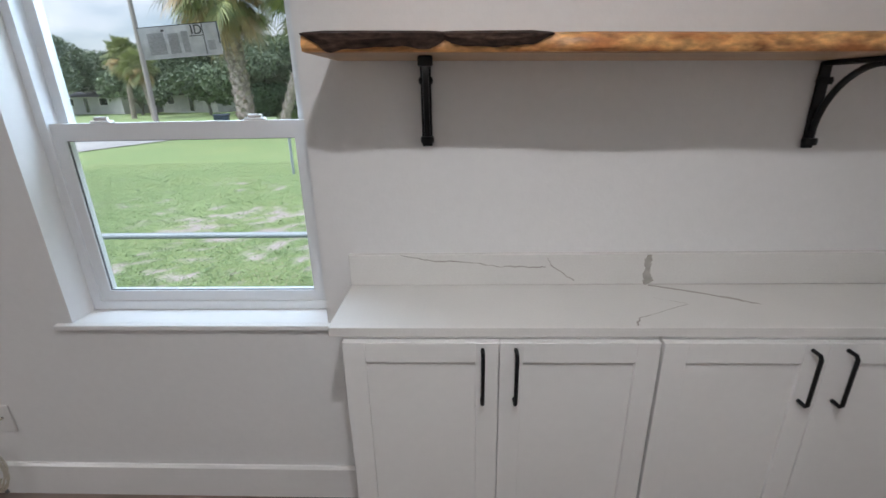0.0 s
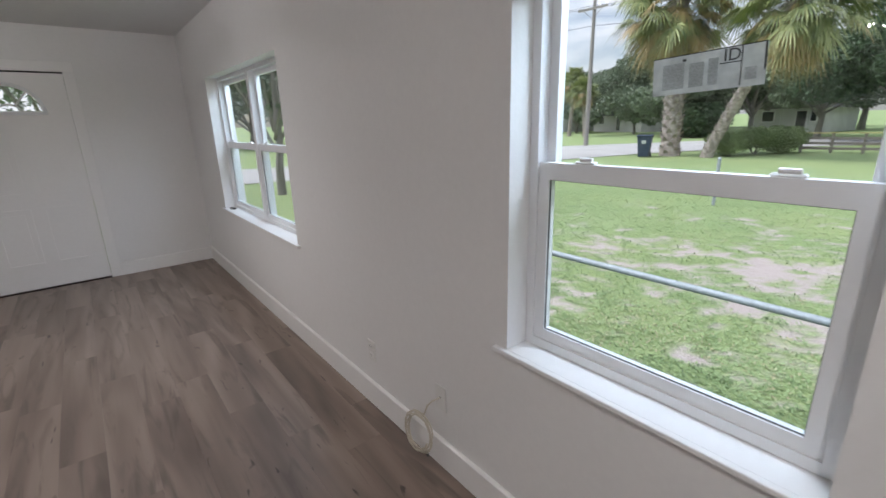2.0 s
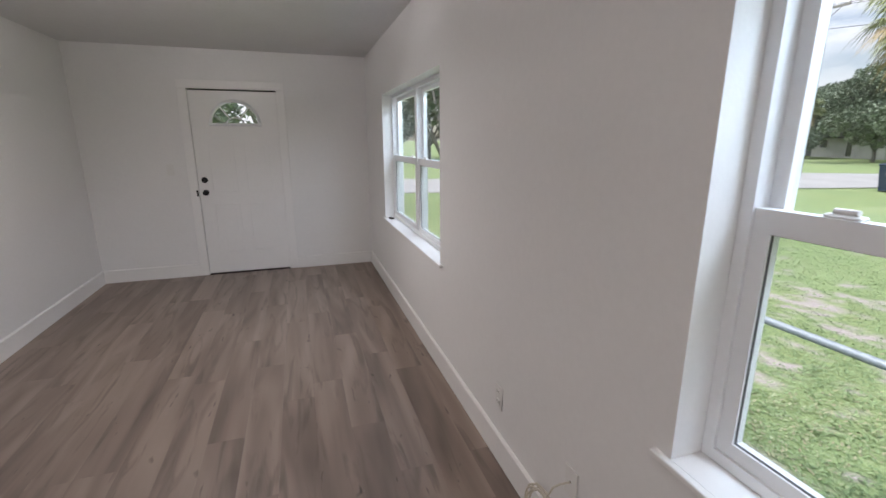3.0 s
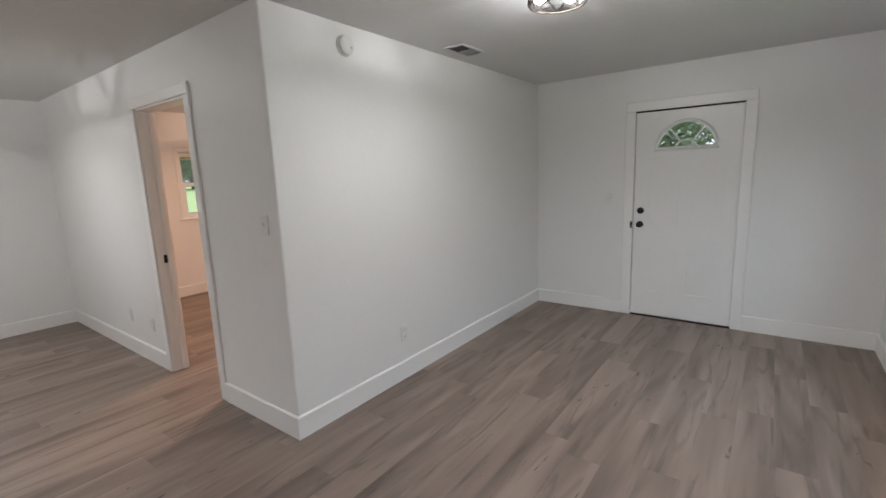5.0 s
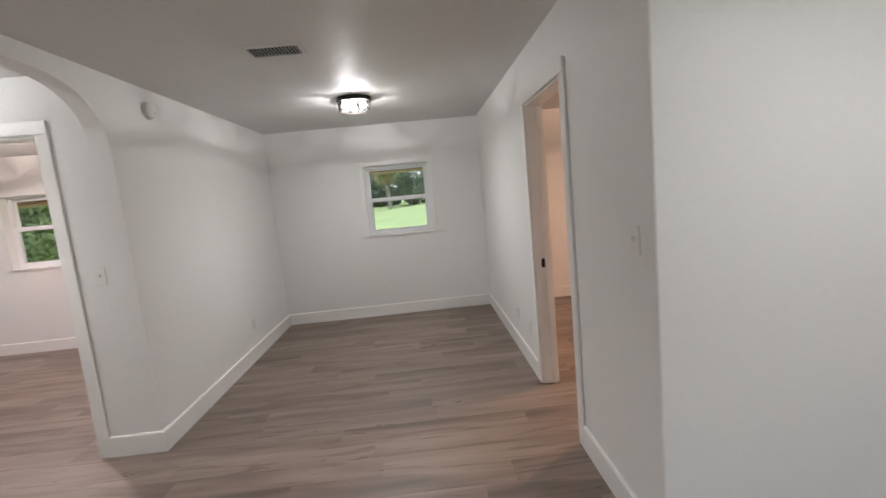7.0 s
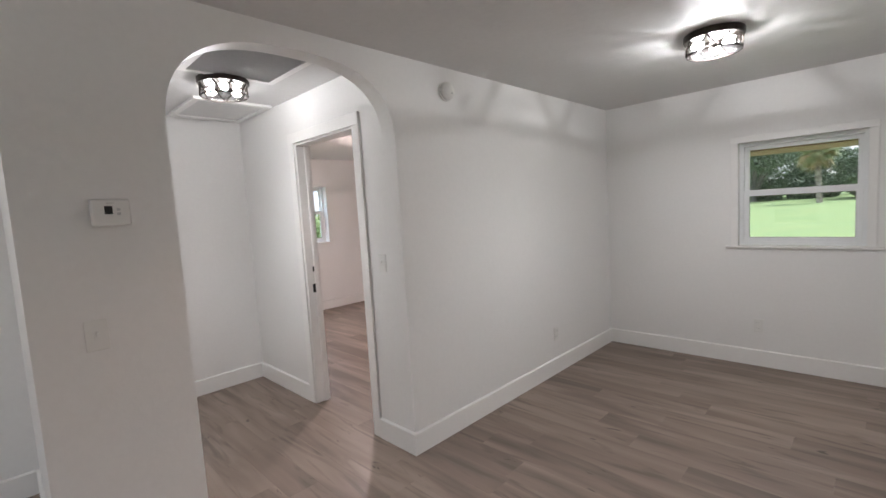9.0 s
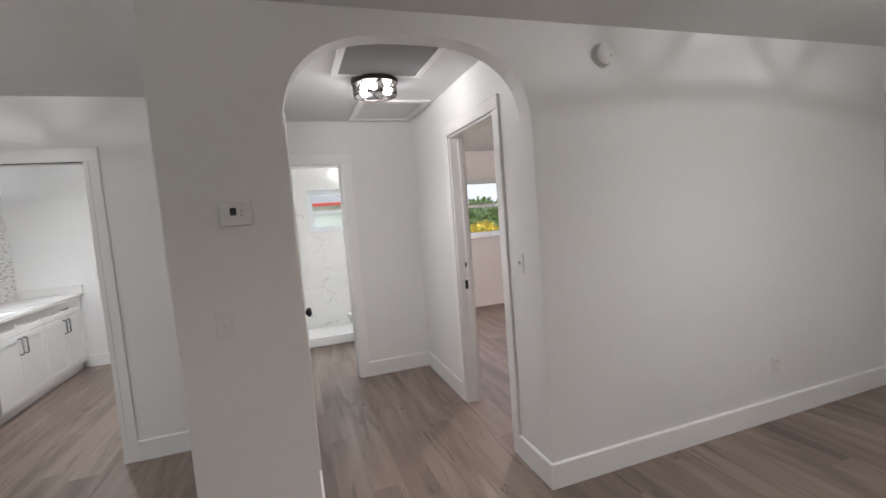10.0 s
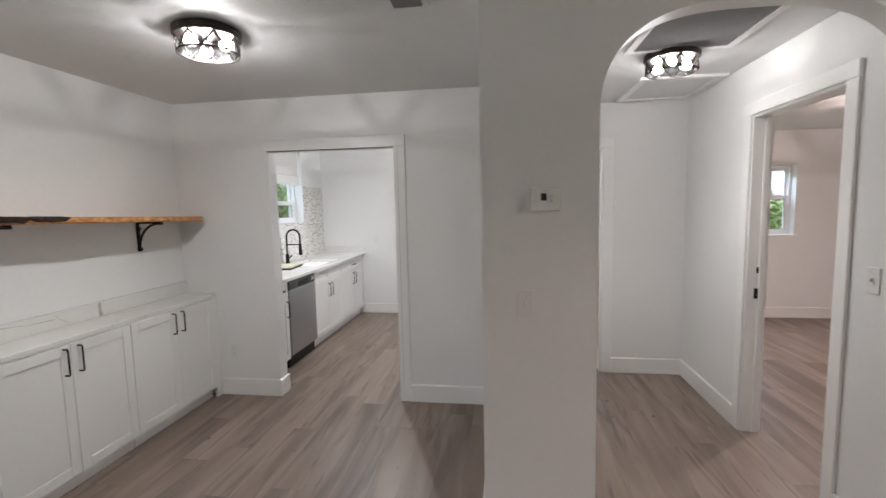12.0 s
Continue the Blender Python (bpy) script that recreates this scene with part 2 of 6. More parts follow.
def tile_material(name, width, height, tones, mortar, rough, gap, veins=False, axis="XZ"):
    """Small upright tiles in running bond, each of its own tone; veins for marble."""
    m = bpy.data.materials.new(name)
    m.use_nodes = True
    n, l = m.node_tree.nodes, m.node_tree.links
    b = n["Principled BSDF"]
    co, sep, cmb = n.new("ShaderNodeTexCoord"), n.new("ShaderNodeSeparateXYZ"), n.new("ShaderNodeCombineXYZ")
    l.new(co.outputs["Object"], sep.inputs[0])
    l.new(sep.outputs["XYZ".index(axis[0])], cmb.inputs[0])
    l.new(sep.outputs["XYZ".index(axis[1])], cmb.inputs[1])
    br = n.new("ShaderNodeTexBrick")
    br.inputs["Scale"].default_value, br.inputs["Brick Width"].default_value, br.inputs["Row Height"].default_value = 1.0, width, height
    br.inputs["Mortar Size"].default_value, br.inputs["Mortar"].default_value = gap, (*mortar, 1)
    br.inputs["Color1"].default_value, br.inputs["Color2"].default_value = (0, 0, 0, 1), (1, 1, 1, 1)
    l.new(cmb.outputs[0], br.inputs["Vector"])
    ramp = n.new("ShaderNodeValToRGB")
    ramp.color_ramp.interpolation = "CONSTANT"
    ramp.color_ramp.elements[0].color = (*tones[0], 1)
    ramp.color_ramp.elements[1].position, ramp.color_ramp.elements[1].color = (len(tones) - 1) / len(tones), (*tones[-1], 1)
    for i, c in enumerate(tones[1:-1], 1):
        ramp.color_ramp.elements.new(i / len(tones)).color = (*c, 1)
    l.new(br.outputs["Color"], ramp.inputs[0])
    mx = n.new("ShaderNodeMix")
    mx.data_type = "RGBA"
    l.new(br.outputs["Fac"], mx.inputs["Factor"])
    l.new(ramp.outputs[0], mx.inputs["A"])
    mx.inputs["B"].default_value = (*mortar, 1)
    last = mx.outputs["Result"]
    if veins:
        nz, rg, m2 = n.new("ShaderNodeTexNoise"), n.new("ShaderNodeMapRange"), n.new("ShaderNodeMix")
        nz.inputs["Scale"].default_value, nz.inputs["Detail"].default_value, nz.inputs["Distortion"].default_value = 2.1, 3, 2.2
        l.new(co.outputs["Object"], nz.inputs["Vector"])
        ab, sb = n.new("ShaderNodeMath"), n.new("ShaderNodeMath")
        sb.operation, ab.operation = "SUBTRACT", "ABSOLUTE"
        l.new(nz.outputs[0], sb.inputs[0])
        sb.inputs[1].default_value = 0.5
        l.new(sb.outputs[0], ab.inputs[0])
        rg.inputs["From Min"].default_value, rg.inputs["From Max"].default_value = 0.0, 0.012
        rg.inputs["To Min"].default_value, rg.inputs["To Max"].default_value = 0.75, 0.0
        l.new(ab.outputs[0], rg.inputs["Value"])
        gate, gm = n.new("ShaderNodeTexNoise"), n.new("ShaderNodeMapRange")
        gate.inputs["Scale"].default_value = 2.6
        l.new(co.outputs["Object"], gate.inputs["Vector"])
        gm.inputs["From Min"].default_value, gm.inputs["From Max"].default_value = 0.48, 0.6
        l.new(gate.outputs[0], gm.inputs["Value"])
        pr = n.new("ShaderNodeMath")
        pr.operation = "MULTIPLY"
        l.new(rg.outputs[0], pr.inputs[0])
        l.new(gm.outputs[0], pr.inputs[1])
        m2.data_type = "RGBA"
        l.new(pr.outputs[0], m2.inputs["Factor"])
        l.new(last, m2.inputs["A"])
        m2.inputs["B"].default_value = (0.33, 0.32, 0.30, 1)
        last = m2.outputs["Result"]
    l.new(last, b.inputs["Base Color"])
    b.inputs["Roughness"].default_value = rough
    return m


M["mosaic"] = tile_material("stone_strip_mosaic", 0.052, 0.0165, [(0.66, 0.64, 0.60), (0.72, 0.71, 0.69), (0.57, 0.54, 0.50), (0.68, 0.67, 0.64), (0.74, 0.73, 0.71), (0.40, 0.36, 0.32), (0.62, 0.61, 0.59)],
                            (0.62, 0.60, 0.57), 0.3, 0.0012)
M["marble"] = tile_material("marble_wall_tile", 0.6, 0.3, [(0.80, 0.79, 0.76), (0.78, 0.77, 0.74), (0.81, 0.80, 0.77)], (0.70, 0.69, 0.66), 0.15, 0.002, True, "YZ")


# ---- mesh helpers ----
def bx(bm, x0, x1, y0, y1, z0, z1):
    v = [bm.verts.new((x, y, z)) for z in (z0, z1) for x, y in ((x0, y0), (x1, y0), (x1, y1), (x0, y1))]
    for f in ((3, 2, 1, 0), (4, 5, 6, 7), (0, 1, 5, 4), (1, 2, 6, 5), (2, 3, 7, 6), (3, 0, 4, 7)):
        bm.faces.new([v[i] for i in f])
    return bm


def block(x0, x1, y0, y1, z0, z1, soft=0.0, seg=2):
    bm = bx(bmesh.new(), x0, x1, y0, y1, z0, z1)
    if soft:
        bmesh.ops.bevel(bm, geom=bm.edges[:], offset=soft, segments=seg, affect="EDGES", profile=0.5)
    return bm


def tube(bm, pts, radii, n=12, caps=True):
    """A round tube through pts; radii is one number or one for each point."""
    pts = [Vector(p) for p in pts]
    radii = [radii] * len(pts) if not hasattr(radii, "__len__") else radii
    rings, side = [], None
    for i, p in enumerate(pts):
        d = (pts[min(i + 1, len(pts) - 1)] - pts[max(i - 1, 0)]).normalized()
        if side is None:
            side = d.orthogonal().normalized()
        side = (side - d * side.dot(d)).normalized()
        up = d.cross(side)
        rings.append([bm.verts.new(p + (side * math.cos(a) + up * math.sin(a)) * radii[i]) for a in (2 * math.pi * k / n for k in range(n))])
    for a, b in zip(rings, rings[1:]):
        for k in range(n):
            bm.faces.new((a[k], a[(k + 1) % n], b[(k + 1) % n], b[k]))
    if caps:
        bm.faces.new(rings[0][::-1])
        bm.faces.new(rings[-1])
    return bm


def lathe(bm, profile, n=28, at=(0, 0, 0)):
    """Turns (radius, height) pairs round the upright axis."""
    rings = []
    for r, z in profile:
        rings.append([bm.verts.new((at[0] + r * math.cos(2 * math.pi * k / n), at[1] + r * math.sin(2 * math.pi * k / n), at[2] + z)) for k in range(n)])
    for a, b in zip(rings, rings[1:]):
        for k in range(n):
            bm.faces.new((a[k], a[(k + 1) % n], b[(k + 1) % n], b[k]))
    bm.faces.new(rings[0][::-1])
    bm.faces.new(rings[-1])
    return bm


def mesh_of(name, bm, material, smooth=0):
    me = bpy.data.meshes.new(name)
    if name.startswith("wall"):
        bmesh.ops.remove_doubles(bm, verts=bm.verts[:], dist=1e-5)
    bmesh.ops.recalc_face_normals(bm, faces=bm.faces[:])
    bm.to_mesh(me)
    bm.free()
    me.materials.append(material)
    if smooth:
        me.polygons.foreach_set("use_smooth", [True] * len(me.polygons))
        me.set_sharp_from_angle(angle=radians(smooth))
    return me


def part(name, bm, material, parent, label="", smooth=0):
    ob = new(name, mesh_of(name, bm, material, smooth))
    ob.parent = parent
    return tagged(ob, label)


def thing(name, m, label, category, group="", kind=""):
    ob = new(name)
    ob.empty_display_size = 0.1
    ob.matrix_world = m
    return tagged(ob, label, category, group, kind)


def structure(name, bm, material, label, smooth=0, corner=None):
    if corner:
        edge = [e for e in bm.edges if all(abs(v.co.x - corner[0]) < 1e-4 and abs(v.co.y - corner[1]) < 1e-4 for v in e.verts)]
        bmesh.ops.bevel(bm, geom=edge, offset=0.012, segments=4, affect="EDGES", profile=0.5)
    return tagged(new(name, mesh_of(name, bm, material, smooth)), label, name.split("_")[0], kind="structure")


# ---- setting: walls, ceiling ----
TOP = 2.438
NORTH, WEST, SOUTH, EAST = 1.667, -5.935, -5.447, 4.45
BOX_N, BOX_E = -1.245, -2.61
ARCH, PIER, DINE_E = 0.04, -0.93, 1.506
HALL_S, HALL_N, HALL_E = -2.60, -1.415, 2.28


def wall(name, along, a0, a1, t0, t1, label, openings=(), material=None, corner=None):
    bm = bmesh.new()

    def put(u0, u1, z0, z1):
        if u1 - u0 > 1e-4 and z1 - z0 > 1e-4:
            bx(bm, *((u0, u1, t0, t1) if along == "x" else (t0, t1, u0, u1)), z0, z1)
    u = a0
    for o0, o1, z0, z1 in sorted(openings):
        put(u, o0, 0, TOP)
        put(o0, o1, 0, z0)
        put(o0, o1, z1, TOP)
        u = o1
    put(u, a1, 0, TOP)
    return structure(name, bm, material or M["wall"], label, corner=corner)


W1, W2, WK = (-1.165, -0.305, 0.715, 1.935), (-4.915, -3.06, 0.715, 1.935), (2.55, 3.81, 1.39, 2.32)
WN, WB1, WB2S, WB2E, WBA = (-1.94, -1.12, 1.03, 1.935), (-4.8, -3.93, 1.03, 1.935), (2.5, 3.32, 1.05, 1.97), (-4.75, -3.86, 1.08, 2.0), (-2.25, -1.65, 1.39, 1.965)
DOOR_W = (-0.215, 0.675, 0.0, 2.045)
wall("wall_north", "x", WEST - 0.2, EAST + 0.2, NORTH, NORTH + 0.2, "warm white painted drywall wall with two deep windows", [W1, W2, WK])
wall("wall_west", "y", SOUTH - 0.2, NORTH, WEST - 0.2, WEST, "white painted drywall wall round the front door", [DOOR_W])
wall("wall_south", "x", WEST, EAST + 0.2, SOUTH - 0.2, SOUTH, "white painted drywall wall with small windows", [WN, WB1, WB2S])
wall("wall_east", "y", SOUTH, NORTH, EAST, EAST + 0.2, "white painted drywall outer wall", [WB2E, WBA, (-0.38, 0.42, 0, 2.03)])
wall("wall_bedroom_north", "x", WEST, BOX_E, BOX_N - 0.12, BOX_N, "white painted drywall partition with an outer corner", corner=(BOX_E, BOX_N))
wall("wall_bedroom_east", "y", SOUTH, BOX_N - 0.12, BOX_E - 0.12, BOX_E, "white painted drywall partition with a doorway", [(-2.955, -2.135, 0, 2.085)])
wall("wall_pier_return", "x", ARCH + 0.115, DINE_E + 0.12, PIER - 0.12, PIER, "white painted drywall return beside the arch")
wall("wall_dining_east", "y", PIER, NORTH, DINE_E, DINE_E + 0.12, "white painted drywall wall with the kitchen doorway", [(-0.19, 0.85, 0, 2.03)])
wall("wall_hall_north", "x", ARCH + 0.115, HALL_E, HALL_N, HALL_N + 0.12, "white painted drywall wall with a closet door", [(0.62, 1.34, 0, 2.04)])
wall("wall_hall_south", "x", ARCH + 0.115, EAST, HALL_S - 0.12, HALL_S, "white painted drywall wall with a bedroom doorway", [(0.455, 1.265, 0, 2.10)])
wall("wall_hall_east", "y", HALL_S, HALL_N + 0.12, HALL_E, HALL_E + 0.12, "white painted drywall wall with the bathroom doorway", [(-1.905, -1.43, 0, 2.05)])
wall("wall_kitchen_south", "x", DINE_E + 0.12, EAST, -0.78, -0.66, "white painted drywall kitchen wall")
wall("wall_bath_north", "x", HALL_E + 0.12, EAST, -1.2, -1.08, "white painted drywall bathroom wall")


def arch_head(bm, u0, u1, z1, cu, cz, a, b, t0, t1, power=2.0, steps=28):
    """Fills a slab (u along y, thickness along x) above an arch, from its springing up to z1."""
    pts = []
    for k in range(steps + 1):
        th = math.pi - math.pi * k / steps
        c, s = math.cos(th), math.sin(th)
        pts.append((cu + a * math.copysign(abs(c) ** (2 / power), c), cz + b * abs(s) ** (2 / power)))
    rows = []
    for u, z in pts:
        rows.append([bm.verts.new((x, u, w)) for x, w in ((t0, z), (t0, z1), (t1, z1), (t1, z))])
    for p, q in zip(rows, rows[1:]):
        for i in range(4):
            j = (i + 1) % 4
            bm.faces.new((p[i], p[j], q[j], q[i]))
    bm.faces.new(rows[0])
    bm.faces.new(rows[-1][::-1])
    for lo, hi in ((u0, pts[0][0]), (pts[-1][0], u1)):
        if hi - lo > 1e-4:
            bx(bm, t0, t1, lo, hi, cz, z1)


bm = bmesh.new()
SPRING, CROWN = 1.88, 2.335
bx(bm, ARCH, ARCH + 0.115, SOUTH, HALL_S, 0, SPRING)
bx(bm, ARCH, ARCH + 0.115, HALL_N, PIER, 0, SPRING)
arch_head(bm, SOUTH, PIER, TOP, (HALL_S + HALL_N) / 2, SPRING, (HALL_N - HALL_S) / 2, CROWN - SPRING, ARCH, ARCH + 0.115, 2.7, 40)
structure("wall_arch", bm, M["wall"], "white painted drywall wall with a rounded arch opening")
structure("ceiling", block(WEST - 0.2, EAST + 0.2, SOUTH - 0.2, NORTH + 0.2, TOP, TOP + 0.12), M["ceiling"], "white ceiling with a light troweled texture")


# ---- trim ----
def baseboard(along, face, a0, a1, sign, z=0.0):
    """A 14 cm board on a wall face; sign says on which side of the face the room lies."""
    bm = bmesh.new()
    t = 0.016 * sign
    prof = [(0, z), (t, z), (t, z + 0.134), (t * 0.45, z + 0.141), (0, z + 0.141)]
    ends = []
    for a in (a0, a1):
        ends.append([bm.verts.new((a, face + d, h) if along == "x" else (face + d, a, h)) for d, h in prof])
    for i in range(5):
        j = (i + 1) % 5
        bm.faces.new((ends[0][i], ends[0][j], ends[1][j], ends[1][i]))
    bm.faces.new(ends[0])
    bm.faces.new(ends[1][::-1])
    structure("baseboard", bm, M["trim"], "tall white painted baseboard along the wall")


CAS = 0.085
for args in (("x", NORTH, WEST, -0.181, -1), ("y", WEST, BOX_N, DOOR_W[0] - CAS, 1), ("y", WEST, DOOR_W[1] + CAS, NORTH - 0.016, 1),
             ("x", BOX_N, WEST + 0.016, BOX_E + 0.016, 1), ("y", BOX_E, -2.135 + 0.07, BOX_N, 1), ("y", BOX_E, SOUTH, -2.955 - 0.07, 1),
             ("x", SOUTH, BOX_E + 0.016, ARCH, 1), ("y", ARCH, SOUTH + 0.016, HALL_S, -1), ("x", HALL_S, ARCH - 0.016, 0.455 - 0.07, 1),
             ("x", HALL_S, 1.265 + 0.07, HALL_E, 1), ("y", HALL_E, HALL_S + 0.016, -1.905 - CAS, -1), ("x", HALL_N, ARCH - 0.016, 0.62 - 0.07, -1),
             ("x", HALL_N, 1.34 + 0.07, HALL_E, -1), ("y", ARCH, HALL_N, PIER, -1), ("x", PIER, ARCH - 0.016, DINE_E, 1),
             ("y", DINE_E, PIER + 0.016, -0.19 - CAS, -1), ("y", DINE_E, 0.85, 1.375, -1), ("x", 0.85, DINE_E - 0.016, DINE_E + 0.136, -1),
             ("y", EAST, 0.51, 1.06, -1), ("x", SOUTH, WEST, BOX_E - 0.12, 1), ("y", BOX_E - 0.12, SOUTH + 0.016, -3.03, -1),
             ("x", SOUTH, ARCH + 0.115, EAST, 1), ("y", EAST, SOUTH + 0.016, HALL_S - 0.12, -1), ("x", HALL_S, HALL_E + 0.12, 3.62, 1)):
    baseboard(*args)


def casing(along, face, sign, u0, u1, head, width, label, sides=(1, 1), reveal_to=None):
    """Flat boards round an opening, and the jamb boards that line it through the wall."""
    t = 0.016 * sign
    holder = thing("trim", Matrix(), label, "door trim", kind="structure")

    def board(nm, ua, ub, za, zb, f0, f1):
        f0, f1 = min(f0, f1), max(f0, f1)
        c = (ua, ub, f0, f1, za, zb) if along == "x" else (f0, f1, ua, ub, za, zb)
        part(nm, block(*c, soft=0.003, seg=1), M["trim"], holder)
    if sides[0]:
        board("side_casing", u0 - width, u0 + 0.004, 0, head - 0.004, face, face + t)
    if sides[1]:
        board("side_casing", u1 - 0.004, u1 + width, 0, head - 0.004, face, face + t)
    board("head_casing", u0 - (width if sides[0] else 0.02), u1 + (width if sides[1] else 0.02), head - 0.004, head + width, face, face + t * 1.15)
    if reveal_to is not None:
        board("jamb", u0, u0 + 0.018, 0, head - 0.018, face, reveal_to)
        board("jamb", u1 - 0.018, u1, 0, head - 0.018, face, reveal_to)
        board("head_jamb", u0, u1, head - 0.018, head, face, reveal_to)
        mid = face + (reveal_to - face) * 0.55
        board("door_stop", u0 + 0.018, u0 + 0.03, 0, head - 0.018, mid, mid + 0.035 * (1 if reveal_to > face else -1))
        board("door_stop", u1 - 0.03, u1 - 0.018, 0, head - 0.018, mid, mid + 0.035 * (1 if reveal_to > face else -1))
    return holder


casing("y", WEST, 1, DOOR_W[0], DOOR_W[1], DOOR_W[3], CAS, "white painted casing round the front door")
bed1_trim = casing("y", BOX_E, 1, -2.955, -2.135, 2.085, 0.068, "white painted casing of the warm bedroom doorway", reveal_to=BOX_E - 0.12)
bed2_trim = casing("x", HALL_S, 1, 0.455, 1.265, 2.10, 0.075, "white painted casing of the hall bedroom doorway", reveal_to=HALL_S - 0.12)
casing("x", HALL_N, -1, 0.62, 1.34, 2.04, 0.07, "white painted casing of the closet door")
casing("y", HALL_E, -1, -1.905, -1.43, 2.05, CAS, "white painted casing of the bathroom doorway", sides=(1, 0), reveal_to=HALL_E + 0.12)
kitchen_trim = casing("y", DINE_E, -1, -0.19, 0.85, 2.03, CAS, "white painted casing of the kitchen doorway", sides=(1, 0))
# thin dark strip that draws the shadow line under the head casing
part("seam", block(DINE_E - 0.0185, DINE_E - 0.002, -0.186, 0.85, 2.0215, 2.0258), M["gasket"], kitchen_trim, "dark strip drawn in as the shadow gap under the head casing")
part("seam", block(DINE_E - 0.0168, DINE_E - 0.0155, -0.219, -0.216, 0.145, 2.02), M["grille"], kitchen_trim, "thin grey seam line")
casing("y", EAST, -1, -0.38, 0.42, 2.03, 0.08, "white painted casing of the kitchen back door")
part("strike_plate", block(BOX_E - 0.078, BOX_E - 0.042, -2.938, -2.930, 0.905, 0.97, 0.002, 1), M["black"], bed1_trim, "black metal strike plate")
part("strike_plate", block(1.238, 1.248, HALL_S - 0.095, HALL_S - 0.045, 0.915, 0.985, 0.002, 1), M["black"], bed2_trim, "black metal strike plate")
part("bolt_plate", block(1.240, 1.248, HALL_S - 0.085, HALL_S - 0.055, 1.085, 1.125, 0.002, 1), M["black"], bed2_trim, "small black bolt hole plate")


# ---- windows ----
def sash(bm, x0, x1, z0, z1, y0, y1, w, bottom=None, top=None):
    b, t = bottom or w, top or w
    bx(bm, x0, x0 + w, y0, y1, z0, z1)
    bx(bm, x1 - w, x1, y0, y1, z0, z1)
    bx(bm, x0 + w, x1 - w, y0, y1, z0, z0 + b)
    bx(bm, x0 + w, x1 - w, y0, y1, z1 - t, z1)


def glass_pane(x0, x1, z0, z1, y, parent):
    ob = part("pane", block(x0, x1, y, y + 0.004, z0, z1), M["glass"], parent, "clear window glass")
    ob.visible_shadow = False


def window(name, m, opening, label, units=1, set_in=0.095, rail=1.338, sill_out=0.022, horn=0.05, apron=False, locks=True, sill=True, frame_w=0.03):
    """A vinyl single-hung window. In the local frame x runs along the wall, y outwards from its inner face."""
    x0, x1, z0, z1 = opening
    top = thing(name, m, label, "window", kind="structure")
    if sill:
        bm = block(x0 - horn, x1 + horn, -sill_out, 0.0, z0 + 0.004, z0 + 0.022, 0.004, 2)
        bx(bm, x0 + 0.001, x1 - 0.001, -0.001, set_in + 0.01, z0 + 0.001, z0 + 0.0215)
        part("window_sill", bm, M["trim"], top, "glossy white painted sill board")
        z0 = z0 + 0.022
    if apron:
        part("casing", block(x0 - 0.05, x0 + 0.003, -0.012, -0.001, z0, z1 + 0.03, 0.002, 1), M["trim"], top)
        part("casing", block(x1 - 0.003, x1 + 0.05, -0.012, -0.001, z0, z1 + 0.03, 0.002, 1), M["trim"], top)
        part("casing", block(x0 - 0.055, x1 + 0.055, -0.014, -0.001, z1 - 0.003, z1 + 0.05, 0.002, 1), M["trim"], top)
    step = (x1 - x0) / units
    for k in range(units):
        a, b = x0 + k * step, x0 + (k + 1) * step
        fr = bmesh.new()
        sash(fr, a + 0.001, b - 0.001, z0 + 0.001, z1 - 0.001, set_in, set_in + 0.085, frame_w)
        part("window_frame", fr, M["vinyl"], top)
        g = frame_w + 0.002
        up = bmesh.new()
        sash(up, a + g, b - g, rail - 0.02, z1 - g, set_in + 0.045, set_in + 0.075, 0.032)
        up_o = part("upper_sash", up, M["vinyl"], top)
        glass_pane(a + g + 0.03, b - g - 0.03, rail + 0.01, z1 - g - 0.03, set_in + 0.058, up_o)
        lo = bmesh.new()
        sash(lo, a + g, b - g, z0 + 0.026, rail + 0.028, set_in + 0.008, set_in + 0.04, 0.038, 0.042, 0.052)
        lo_o = part("lower_sash", lo, M["vinyl"], top)
        glass_pane(a + g + 0.036, b - g - 0.036, z0 + 0.066, rail - 0.022, set_in + 0.022, lo_o)
        gk = bmesh.new()
        sash(gk, a + g + 0.037, b - g - 0.037, z0 + 0.067, rail - 0.023, set_in + 0.014, set_in + 0.020, 0.003)
        part("gasket", gk, M["gasket"], lo_o, "dark rubber gasket line")
        if locks:
            for u in (0.22, 0.78):
                lx = a + (b - a) * u
                lk = block(lx - 0.032, lx + 0.032, set_in + 0.012, set_in + 0.036, rail + 0.028, rail + 0.036, 0.003, 1)
                tube(lk, [(lx - 0.018, set_in + 0.022, rail + 0.041), (lx + 0.022, set_in + 0.022, rail + 0.041)], 0.006, 8)
                part("sash_lock", lk, M["white_plastic"], lo_o, "white cam sash lock")
    return top


N_, S_, E_ = pose(0, NORTH, 0), pose(0, SOUTH, 0, 0, 0, 180), pose(EAST, 0, 0, 0, 0, -90)


def turned_s(o):
    return (-o[1], -o[0], o[2], o[3])


